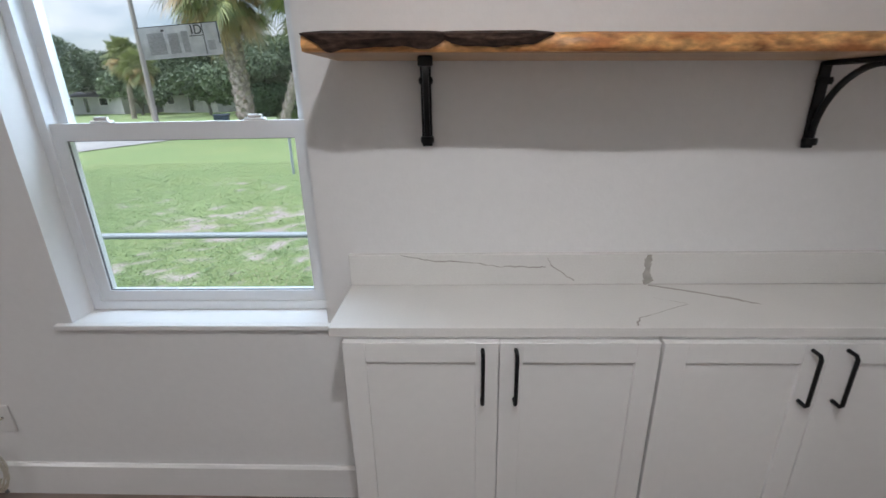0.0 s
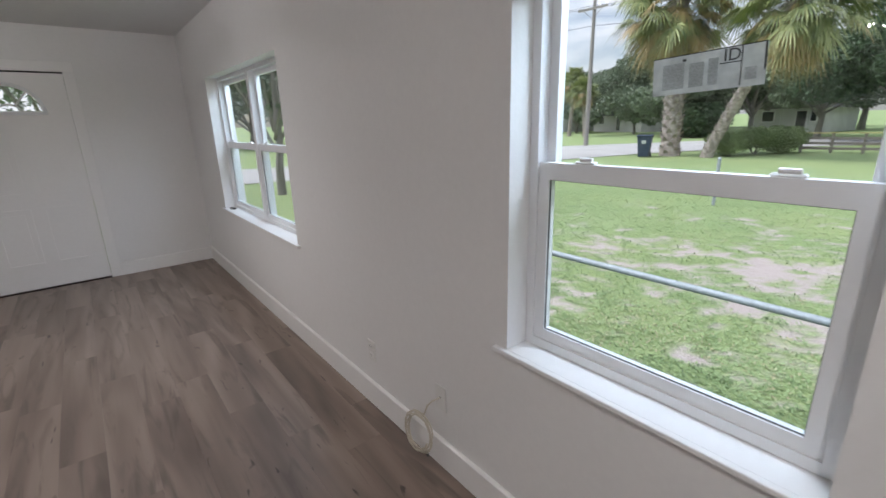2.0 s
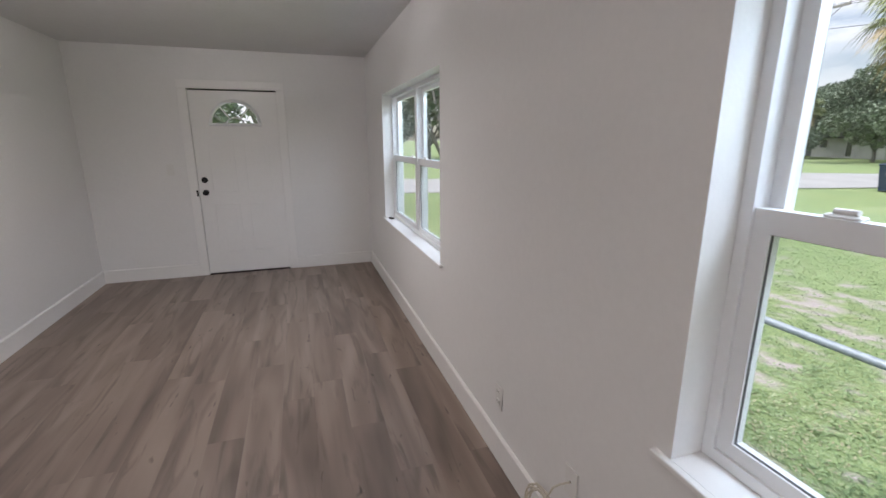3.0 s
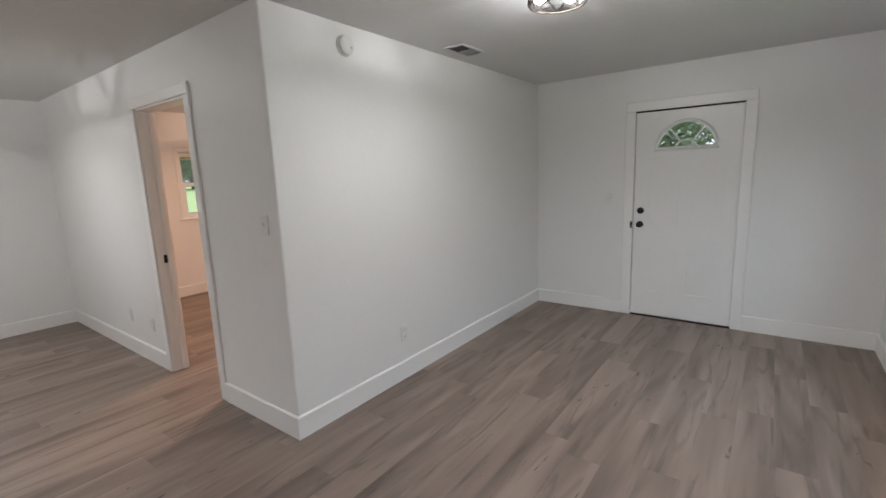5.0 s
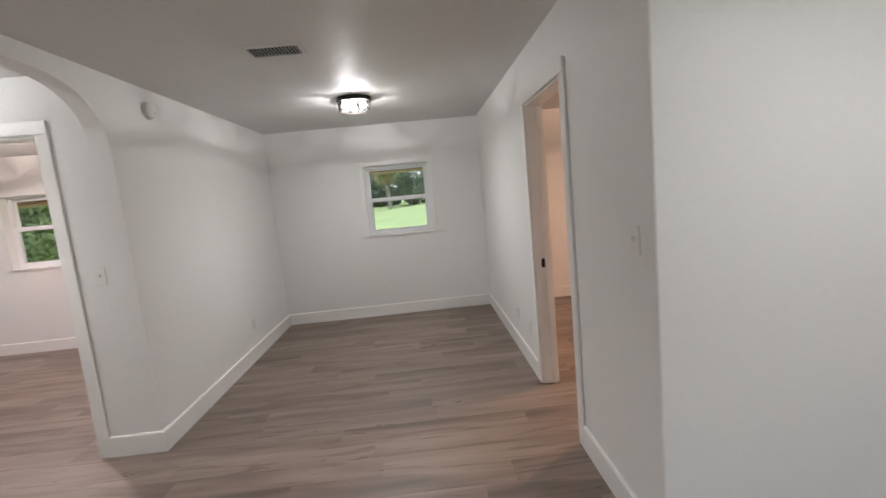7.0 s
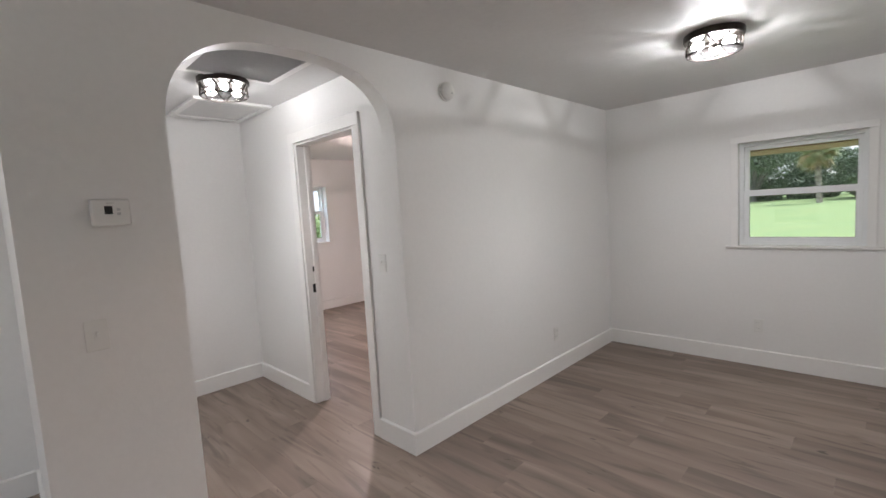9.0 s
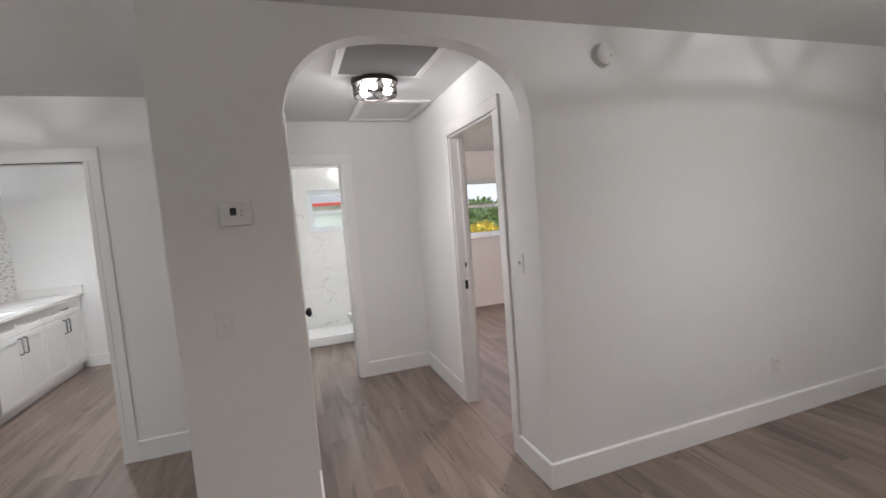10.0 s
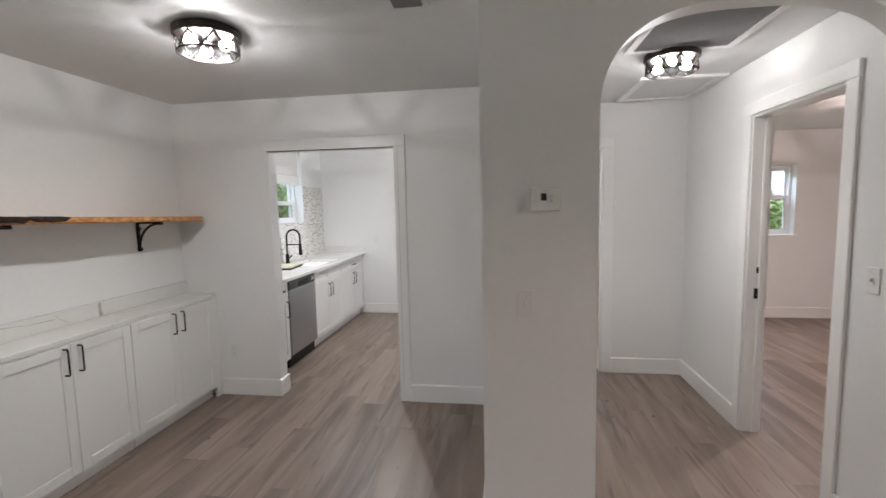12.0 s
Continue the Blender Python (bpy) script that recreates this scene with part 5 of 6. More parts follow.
def lawn_material():
    m = bpy.data.materials.new("patchy_lawn")
    m.use_nodes = True
    n, l = m.node_tree.nodes, m.node_tree.links
    b = n["Principled BSDF"]
    at, co = n.new("ShaderNodeAttribute"), n.new("ShaderNodeTexCoord")
    at.attribute_name = "bare"
    f, c, s = (n.new("ShaderNodeTexNoise") for _ in range(3))
    for t, sc, d in ((f, 38, 6), (c, 0.5, 4), (s, 60, 4)):
        t.inputs["Scale"].default_value, t.inputs["Detail"].default_value = sc, d
        l.new(co.outputs["Object"], t.inputs["Vector"])
    g1, g2 = n.new("ShaderNodeValToRGB"), n.new("ShaderNodeValToRGB")
    g1.color_ramp.elements[0].position, g1.color_ramp.elements[0].color = 0.3, (0.185, 0.26, 0.105, 1)
    g1.color_ramp.elements[1].position, g1.color_ramp.elements[1].color = 0.7, (0.33, 0.42, 0.21, 1)
    g2.color_ramp.elements[0].position, g2.color_ramp.elements[0].color = 0.3, (0.33, 0.285, 0.265, 1)
    g2.color_ramp.elements[1].position, g2.color_ramp.elements[1].color = 0.7, (0.54, 0.475, 0.455, 1)
    l.new(f.outputs[0], g1.inputs[0])
    l.new(s.outputs[0], g2.inputs[0])
    tint = n.new("ShaderNodeMix")
    tint.data_type, tint.blend_type = "RGBA", "MIX"
    tf = n.new("ShaderNodeMapRange")
    tf.inputs["From Min"].default_value, tf.inputs["From Max"].default_value, tf.inputs["To Max"].default_value = 0.4, 0.7, 0.45
    l.new(c.outputs[0], tf.inputs["Value"])
    l.new(tf.outputs[0], tint.inputs["Factor"])
    l.new(g1.outputs[0], tint.inputs["A"])
    tint.inputs["B"].default_value = (0.37, 0.41, 0.19, 1)
    mx = n.new("ShaderNodeMix")
    mx.data_type = "RGBA"
    l.new(at.outputs["Fac"], mx.inputs["Factor"])
    l.new(tint.outputs["Result"], mx.inputs["A"])
    l.new(g2.outputs[0], mx.inputs["B"])
    l.new(mx.outputs["Result"], b.inputs["Base Color"])
    b.inputs["Roughness"].default_value = 0.95
    b.inputs["Specular IOR Level"].default_value = 0.1
    bn = n.new("ShaderNodeBump")
    bn.inputs["Strength"].default_value, bn.inputs["Distance"].default_value = 0.6, 0.03
    l.new(f.outputs[0], bn.inputs["Height"])
    l.new(bn.outputs[0], b.inputs["Normal"])
    return m


def axis_steps(lo, hi, step):
    far = [40, 70, 130, 300, 900, 2500]
    mid = list(np.arange(lo, hi + 1e-6, step))
    return [lo - f for f in far[::-1]] + [lo - 20, lo - 10, lo - 5] + mid + [hi + 5, hi + 10, hi + 20] + [hi + f for f in far]


gx, gy = axis_steps(-9, 5, 0.09), axis_steps(1.6, 15, 0.09)
gv = [(x, y, slope_z(y) + (0.02 * noise.noise((x * 0.8, y * 0.8, 0)) if abs(x) < 30 and abs(y) < 30 else 0)) for y in gy for x in gx]
w = len(gx)
gf = [(j * w + i, j * w + i + 1, (j + 1) * w + i + 1, (j + 1) * w + i) for j in range(len(gy) - 1) for i in range(w - 1)]
gm = bpy.data.meshes.new("ground")
gm.from_pydata(gv, [], gf)
bare = gm.attributes.new("bare", "FLOAT", "POINT")
bare.data.foreach_set("value", [sandy(x, y) if -12 < x < 8 and 1 < y < 18 else 0.0 for x, y, z in gv])
gm.materials.append(lawn_material())
gm.polygons.foreach_set("use_smooth", [True] * len(gf))
tagged(new("ground", gm), "patchy green lawn with pale sandy bare spots", "lawn", kind="structure")
structure("foundation", block(WEST - 0.19, EAST + 0.19, SOUTH - 0.19, NORTH + 0.19, G - 0.2, -0.201), M["house_wall"], "white painted house foundation")


def leaf_mesh(name, centres, normals_seed, size, material, aspect=0.6):
    """Many small folded leaves, one island each."""
    r = np.random.default_rng(normals_seed)
    c = np.asarray(centres, dtype=float)
    k = len(c)
    a = r.normal(size=(k, 3))
    a /= np.linalg.norm(a, axis=1)[:, None]
    b = np.cross(a, r.normal(size=(k, 3)))
    b /= np.linalg.norm(b, axis=1)[:, None]
    s = size * r.uniform(0.6, 1.4, size=(k, 1))
    nrm = np.cross(a, b) * s * 0.18
    v = np.stack([c - a * s, c + b * s * aspect + nrm, c + a * s, c - b * s * aspect + nrm], axis=1).reshape(-1, 3)
    me = bpy.data.meshes.new(name)
    me.from_pydata(v.tolist(), [], [(4 * i, 4 * i + 1, 4 * i + 2, 4 * i + 3) for i in range(k)])
    me.materials.append(material)
    return me


def clump_points(seed, clumps, per):
    """Points in shells round clump centres (x, y, z, radius), denser outside, with gaps."""
    r = np.random.default_rng(seed)
    out = []
    for x, y, z, rad in clumps:
        k = int(per * rad * rad)
        d = r.normal(size=(k, 3))
        d /= np.linalg.norm(d, axis=1)[:, None]
        rr = rad * r.uniform(0.35, 1.0, size=(k, 1)) ** 0.5
        p = d * rr * np.array([1.15, 1.15, 0.85]) + np.array([x, y, z])
        out.append(p)
    return np.concatenate(out)


def tree(x, y, height, spread, seed, leaf=0.16, per=420, low=0.28, label="tall spreading oak with dense dark foliage", group="yard trees", bare_limbs=False, leaf_mat="oak_leaf", girth=1.0):
    r = random.Random(seed)
    t = thing("tree", pose(x, y, slope_z(y)), label, "tree", group)
    tr = bmesh.new()
    h0 = height * low
    tube(tr, [(0, 0, -0.05), (0.05, 0, h0 * 0.5), (0.1 * r.uniform(-1, 1), 0.1, h0), (0.3 * r.uniform(-1, 1), 0.2, height * 0.62)], [height * girth * q for q in (0.036, 0.029, 0.025, 0.010)], 10)
    clumps = []
    for k in range(9):
        a = 2 * math.pi * k / 9 + r.uniform(-0.3, 0.3)
        reach = spread * r.uniform(0.45, 0.8)
        z1 = height * r.uniform(low + 0.17, 0.82)
        p = (reach * math.cos(a), reach * math.sin(a), z1)
        z0 = h0 * r.uniform(0.8, 1.3)
        tube(tr, [(0, 0, z0), (p[0] * 0.45, p[1] * 0.45, z0 + (z1 - z0) * 0.6), p], [height * girth * q for q in (0.014, 0.009, 0.003)], 6)
        clumps.append((*p, spread * r.uniform(0.26, 0.42)))
        if r.random() < 0.8:
            clumps.append((p[0] * 0.6 + r.uniform(-0.5, 0.5), p[1] * 0.6, z1 + spread * r.uniform(0.0, 0.25), spread * r.uniform(0.22, 0.34)))
    clumps += [(0, 0, height * 0.82, spread * 0.36), (0.2 * spread, 0, height * 0.66, spread * 0.36), (-0.25 * spread, 0.1, height * 0.7, spread * 0.32)]
    part("trunk", tr, M["trunk"], t, "grey bark trunk and limbs", 60)
    if not bare_limbs:
        cr = new("crown", leaf_mesh("crown", clump_points(seed, clumps, per), seed, leaf, M[leaf_mat]))
        cr.parent = t
        tagged(cr, "dense dark green leaves" if leaf_mat == "oak_leaf" else "loose leaves in haze-paled green")
    else:
        cr = new("crown", leaf_mesh("crown", clump_points(seed, clumps, per * 0.25), seed, leaf, M["oak_leaf"]))
        cr.parent = t
    return t


def palm(x, y, height, lean, seed, crown=2.6, thick=0.32, label="cabbage palm with a rough trunk and hanging dry fronds"):
    r = random.Random(seed)
    t = thing("palm_tree", pose(x, y, slope_z(y)), label, "palm tree", "palms")
    tr = bmesh.new()
    pts = [Vector((lean * f ** 1.1, 0.1 * math.sin(f * 3), height * f)) for f in (k / 18 for k in range(19))]
    tube(tr, [(0, 0, -0.05)] + pts[1:], [thick * (1.12 if k == 0 else 1.0 + 0.06 * math.sin(k * 2.1)) * (1 - 0.12 * k / 18) for k in range(19)], 14)
    trunk = part("trunk", tr, M["palm_trunk"], t, "", 60)
    bt = bmesh.new()
    for k in range(150):
        f = (k + 0.5) / 150
        a = k * 2.4
        c = Vector((lean * f ** 1.1, 0.1 * math.sin(f * 3), height * f))
        d = Vector((math.cos(a), math.sin(a), 0))
        s = Vector((-d.y, d.x, 0)) * thick * 0.34
        o = c + d * thick * 0.95
        v = [bt.verts.new(p) for p in (o - s, o + s, o + d * 0.12 * thick / 0.32 + s * 0.35 + Vector((0, 0, 0.20)), o + d * 0.12 * thick / 0.32 - s * 0.35 + Vector((0, 0, 0.20)), o - Vector((0, 0, 0.16)))]
        bt.faces.new((v[0], v[1], v[2], v[3]))
        bt.faces.new((v[4], v[1], v[0]))
    part("leaf_boots", bt, M["palm_trunk"], trunk, "old split leaf bases")
    head = Vector((lean, 0.1 * math.sin(3), height))
    green, dry = ([], []), ([], [])
    fronds = 130
    for k in range(fronds):
        a = k * 2.399 + r.uniform(-0.25, 0.25)
        lift = math.radians(80 - 150 * k / fronds + r.uniform(-12, 12))
        d = Vector((math.cos(a) * math.cos(lift), math.sin(a) * math.cos(lift), math.sin(lift)))
        base = head + d * crown * r.uniform(0.32, 0.66) - Vector((0, 0, 0.05 * crown))
        verts, faces = dry if k > 112 or (k > 75 and r.random() < 0.3) else green
        side = d.cross(Vector((0, 0, 1)))
        side = side.normalized() if side.length > 0.1 else Vector((1, 0, 0))
        # the fan twists on its stalk and folds along its rib
        side = (side + side.cross(d) * r.uniform(-0.7, 0.7)).normalized()
        up = side.cross(d).normalized()
        i0 = len(verts)
        verts += [head + side * 0.03, head - side * 0.03, base - side * 0.02, base + side * 0.02]
        faces.append((i0, i0 + 1, i0 + 2, i0 + 3))
        nb = 26
        for j in range(nb):
            th_ = math.radians(-125 + 250 * j / (nb - 1))
            ln = crown * 0.33 * (1 - 0.22 * abs(th_) / 2.0) * r.uniform(0.8, 1.12)
            out = (d * math.cos(th_) + side * math.sin(th_) + up * 0.22 * abs(math.sin(th_))).normalized()
            sag = ln * r.uniform(0.9, 1.3) * (0.25 if k < 40 else 0.6)
            wd = (side * math.cos(th_) - d * math.sin(th_)) * 0.010 * crown
            spine = [base + out * ln * f - Vector((0, 0, sag * f ** 2.2)) for f in (0.0, 0.4, 0.72, 1.0)]
            i0 = len(verts)
            for p_, q_ in zip(spine, (0.35, 1.0, 0.7, 0.06)):
                verts += [p_ - wd * q_, p_ + wd * q_]
            faces += [(i0 + 2 * m_, i0 + 2 * m_ + 1, i0 + 2 * m_ + 3, i0 + 2 * m_ + 2) for m_ in range(3)]
    for nm, (vv, ff), mt in (("green_fronds", green, "palm_leaf"), ("dry_fronds", dry, "palm_dry")):
        me = bpy.data.meshes.new(nm)
        me.from_pydata([tuple(v) for v in vv], [], ff)
        me.materials.append(M[mt])
        o = new(nm, me)
        o.parent = t
    return t


palm(-10.75, 23.7, 7.2, -0.35, 11, 3.5, 0.44)
palm(-9.0, 23.6, 6.3, 2.6, 12, 3.1, 0.25, "leaning cabbage palm with a slim grey trunk")
palm(-31.0, 43.5, 5.6, 0.3, 13, 2.2, 0.22, "slim distant cabbage palm beside the road")
palm(-28.0, 42.0, 4.6, -0.5, 14, 2.0, 0.22, "slim distant cabbage palm beside the road")

for k, (x, y, h, s) in enumerate(((-50, 56, 9, 6.5), (-41, 60, 8, 6), (-32, 58, 9.5, 6.5), (-25, 62, 9, 6.5), (-19.5, 45, 6.8, 4.6), (-16, 56, 8.5, 5.5), (-10, 64, 10, 7), (-3.5, 39, 10.5, 6.2),
                                  (3.5, 35, 11, 6.4), (-1.5, 33.5, 7.5, 3.6), (1.5, 58, 10, 7), (-15, 48, 7.5, 4.6), (-9.5, 45, 7, 4.2), (12, 48, 11, 7.5), (22, 58, 10, 7))):
    tree(x, y, h, s, 40 + k, leaf=0.12 if y < 45 else 0.14, per=480 if y < 45 else 330, low=0.13 if y < 45 else 0.24, leaf_mat="oak_leaf" if y < 45 else "hazy_leaf", label="tall spreading oak with dense dark foliage" if y < 45 else "tree across the road in haze-paled green")
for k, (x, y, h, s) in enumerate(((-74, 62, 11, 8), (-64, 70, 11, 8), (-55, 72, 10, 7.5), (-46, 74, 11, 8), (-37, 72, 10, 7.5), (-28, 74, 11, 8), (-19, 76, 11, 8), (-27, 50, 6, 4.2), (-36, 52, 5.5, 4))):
    tree(x, y, h * 0.85, s * 0.85, 120 + k, leaf=0.2, per=170, low=0.2, leaf_mat="hazy_leaf", label="distant tree behind the houses in haze-paled green")
tree(-13.4, 5.1, 7.0, 4.0, 77, leaf=0.10, per=300, low=0.22, bare_limbs=True, girth=0.55, label="grey mossy oak with bare hanging branches")
for k, (x, y, h, s) in enumerate(((-46, 14, 10, 7), (-50, 3, 10, 7), (-44, 25, 10, 7), (-52, -10, 10, 7))):
    tree(x, y, h, s, 90 + k, leaf=0.22, per=170, low=0.14, leaf_mat="hazy_leaf", label="distant tree beyond the porch in haze-paled green")
# nearer tree that shares the haze-paled leaf colour
tree(-14.4, 0.3, 4.8, 3.0, 79, leaf=0.09, per=110, low=0.2, leaf_mat="hazy_leaf", label="leafy pale green tree in front of the porch")
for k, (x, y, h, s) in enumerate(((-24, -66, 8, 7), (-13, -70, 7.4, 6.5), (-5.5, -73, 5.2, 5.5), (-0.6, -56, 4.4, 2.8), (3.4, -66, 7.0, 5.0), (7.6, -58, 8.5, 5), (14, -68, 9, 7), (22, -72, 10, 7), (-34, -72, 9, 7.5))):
    tree(x, y, h, s, 60 + k, leaf=0.13, per=240, low=0.05, leaf_mat="hazy_leaf", label="distant tree across the lawn in haze-paled green")
palm(1.65, -50.0, 4.5, 0.2, 15, 1.9, 0.2, "distant cabbage palm across the lawn")


def bush(x, y, r0, h, seed, material="bush_leaf", label="rounded green hedge bush", leaf=0.05, per=2200, z=0.0):
    b = thing("bush", pose(x, y, slope_z(y) + z), label, "bush", "bushes")
    r = random.Random(seed)
    cl = [(r.uniform(-0.5, 0.5) * r0, r.uniform(-0.5, 0.5) * r0, h * r.uniform(0.35, 0.68), r0 * r.uniform(0.45, 0.6)) for _ in range(8)]
    st = bmesh.new()
    for k in range(5):
        a = k * 1.3
        tube(st, [(0.05 * math.cos(a), 0.05 * math.sin(a), 0), (0.5 * r0 * math.cos(a), 0.5 * r0 * math.sin(a), h * 0.55)], [0.03, 0.01], 5)
    part("stems", st, M["trunk"], b)
    o = new("foliage", leaf_mesh("foliage", clump_points(seed, cl, per), seed, leaf, M[material]))
    o.parent = b


bush(-8.5, 24.9, 1.0, 1.15, 1)
bush(-7.9, 26.4, 1.1, 1.4, 2)
bush(-7.2, 28.0, 1.1, 1.3, 3)
bush(-17.5, 44.0, 3.0, 3.0, 9, "oak_leaf", "dark shrub mass before a house", 0.12, 500)
for k, (x, y, r0, h) in enumerate(((8.5, 6.6, 1.3, 3.2), (10.6, 7.2, 1.6, 3.8), (12.6, 7.6, 1.5, 3.4), (7.2, 7.6, 1.4, 3.8))):
    bush(x, y, r0, h, 20 + k, "bush_leaf", "tall leafy shrub behind the kitchen", 0.07, 1400)
bush(9.4, -5.9, 0.8, 2.05, 31, "yellow_leaf", "yellow flowering shrub outside the bedroom", 0.05, 1800)
bush(13.5, -8.6, 1.5, 2.9, 35, "bush_leaf", "leafy green shrub beyond the flowers", 0.08, 900)
bush(8.0, -5.3, 0.8, 1.75, 32, "bush_leaf", "low green shrub outside the bedroom", 0.05, 1800)
for k, (x, y, r0, h) in enumerate(((6.2, -60, 2.2, 2.4), (2.8, -61, 2.4, 2.2), (-1.6, -58, 1.8, 1.8), (10.0, -62, 2.4, 2.6))):
    bush(x, y, r0, h, 50 + k, "hazy_leaf", "distant low shrub below the far trees", 0.16, 260)
bush(6.5, -10.6, 1.7, 3.8, 33, "bush_leaf", "tall green shrub outside the bedroom", 0.08, 1300)

# road
bm = bmesh.new()
near, far_ = [(-32, -40), (-20, -6), (-16.3, 6.5), (-14.3, 16.0), (-12.2, 24.5), (-9.5, 31.0), (-5, 36), (40, 60)], [(-40, -38), (-27, -4), (-22.4, 7.2), (-21.4, 16.5), (-20.2, 28), (-14.5, 38), (-8, 43), (40, 67)]
pv = [[bm.verts.new((x, y, G + 0.03)) for x, y in row_] for row_ in (near, far_)]
for i in range(len(near) - 1):
    bm.faces.new((pv[0][i], pv[0][i + 1], pv[1][i + 1], pv[1][i]))
structure("road", bm, M["road"], "pale concrete road curving past the lawn")

# wheeled bin
wb = thing("wheeled_bin", pose(-11.35, 22.3, G, 0, 0, 20), "dark blue wheeled rubbish bin on the lawn", "bin")
bm = bmesh.new()
lo = [bm.verts.new(p) for p in ((-0.23, -0.26, 0.05), (0.23, -0.26, 0.05), (0.23, 0.26, 0.05), (-0.23, 0.26, 0.05))]
hi = [bm.verts.new(p) for p in ((-0.32, -0.36, 0.98), (0.32, -0.36, 0.98), (0.32, 0.36, 0.98), (-0.32, 0.36, 0.98))]
for i in range(4):
    bm.faces.new((lo[i], lo[(i + 1) % 4], hi[(i + 1) % 4], hi[i]))
bm.faces.new(lo[::-1])
bm.faces.new(hi)
part("body", bm, M["bin"], wb)
part("lid", block(-0.35, 0.35, -0.39, 0.41, 0.985, 1.07, 0.03, 2), M["bin"], wb)
part("label_patch", block(-0.10, 0.10, -0.355, -0.345, 0.66, 0.82), M["label"], wb, "pale printed patch")
for sx in (-0.27, 0.27):
    part("wheel", tube(bmesh.new(), [(sx - 0.03, 0.27, 0.12), (sx + 0.03, 0.27, 0.12)], 0.12, 16), M["gasket"], wb)

# utility pole and wires
up = thing("utility_pole", pose(-19.0, 28.8, G), "tall weathered utility pole with a crossarm", "utility pole")
part("pole", tube(bmesh.new(), [(0, 0, -0.1), (0.05, 0, 9.4)], [0.17, 0.11], 12), M["pole"], up, "", 60)
part("crossarm", block(-1.1, 1.1, -0.16, -0.06, 8.75, 8.87), M["pole"], up)
for k in (-1.0, -0.5, 0.5, 1.0):
    part("insulator", lathe(bmesh.new(), [(0.05, 8.88), (0.06, 8.95), (0.03, 9.02)], 10, (k, -0.11, 0)), M["porcelain"], up)
part("brace", tube(bmesh.new(), [(-0.7, -0.11, 8.76), (0, -0.1, 8.2), (0.7, -0.11, 8.76)], 0.025, 6), M["pole"], up)
wires = thing("power_lines", pose(-19, 28.8, G + 9.0), "thin dark overhead power lines", "power lines")
for dy, dz in ((-0.1, 0.0), (0.1, -0.05), (0.0, -1.2)):
    pts = [(s * 45, s * 12 + dy, dz - 0.7 * (1 - (2 * abs(s) - 1) ** 2)) for s in (k / 12 for k in range(-12, 13))]
    part("wire", tube(bmesh.new(), pts, 0.014, 5), M["gasket"], wires)

# galvanised rail beside the house
rail = thing("pipe_rail", pose(0, 3.25, G), "galvanised pipe rail beside the house", "rail")
part("top_rail", tube(bmesh.new(), [(-6.6, 0, 0.985), (2.6, 0, 0.985)], 0.021, 12), M["galv"], rail, "", 60)
for px in (-6.4, -5.45, 2.4):
    part("post", tube(bmesh.new(), [(px, 0, -0.1), (px, 0, 0.97)], 0.024, 12), M["galv"], rail, "", 60)
stake = thing("fence_post", pose(-4.05, 11.4, G), "thin pale pipe post standing in the lawn", "post")
part("post", tube(bmesh.new(), [(0, 0, -0.1), (0, 0, 1.0)], 0.035, 10), M["galv"], stake, "", 60)
part("cap", lathe(bmesh.new(), [(0.04, 1.0), (0.04, 1.02), (0.015, 1.05)], 10), M["galv"], stake)

# timber railing by the road
tf_ = thing("timber_railing", pose(-6.6, 28.6, G, 0, 0, 6), "low weathered timber railing with a yellow top", "railing")
for k in range(8):
    part("post", block(k * 1.15 - 0.06, k * 1.15 + 0.06, -0.05, 0.05, 0, 0.92), M["old_wood"], tf_)
for z in (0.22, 0.46, 0.70):
    part("board", block(-0.1, 8.2, -0.08, -0.052, z - 0.06, z + 0.06), M["old_wood"], tf_)
part("top_board", block(-0.1, 8.2, -0.1, 0.1, 0.922, 0.96), M["yellow"], tf_, "faded yellow cap board")

# grey timber fence behind the kitchen
kf = thing("board_fence", pose(4.5, 5.3, G), "grey weathered board fence behind the kitchen", "fence")
for k in range(60):
    part("board", block(k * 0.16, k * 0.16 + 0.15, 0, 0.02, 0.0, 1.72 + 0.02 * (k * 7 % 3), 0.004, 1), M["old_wood"], kf)
part("rail", block(0, 9.6, 0.021, 0.06, 1.3, 1.38), M["old_wood"], kf)


def house(x, y, wid, dep, hgt, rise, rz, wins, label, gable=False):
    h = thing("house", pose(x, y, slope_z(y), 0, 0, rz), label, "house", "houses")
    part("wall", block(0, wid, 0, dep, 0, hgt), M["house_wall"], h)
    rb = bmesh.new()
    e = 0.5
    if gable:
        pts = [(-e, -e, hgt), (wid + e, -e, hgt), (wid / 2, -e, hgt + rise), (-e, dep + e, hgt), (wid + e, dep + e, hgt), (wid / 2, dep + e, hgt + rise)]
    else:
        pts = [(-e, -e, hgt), (-e, dep + e, hgt), (-e, dep / 2, hgt + rise), (wid + e, -e, hgt), (wid + e, dep + e, hgt), (wid + e, dep / 2, hgt + rise)]
    v = [rb.verts.new(p) for p in pts]
    for f in ((0, 1, 2), (3, 5, 4), (0, 2, 5, 3), (1, 4, 5, 2), (0, 3, 4, 1)):
        rb.faces.new([v[i] for i in f])
    part("roof", rb, M["roof"], h)
    for a, b, z0, z1 in wins:
        wf = bmesh.new()
        sash(wf, a, b, z0, z1, -0.06, 0.0, 0.08)
        wo = part("window" if z0 > 0.3 else "door", wf, M["trim"], h)
        part("pane", block(a + 0.08, b - 0.08, -0.03, -0.001, z0 + 0.08, z1 - 0.08), M["dark_glass"], wo)
    return h


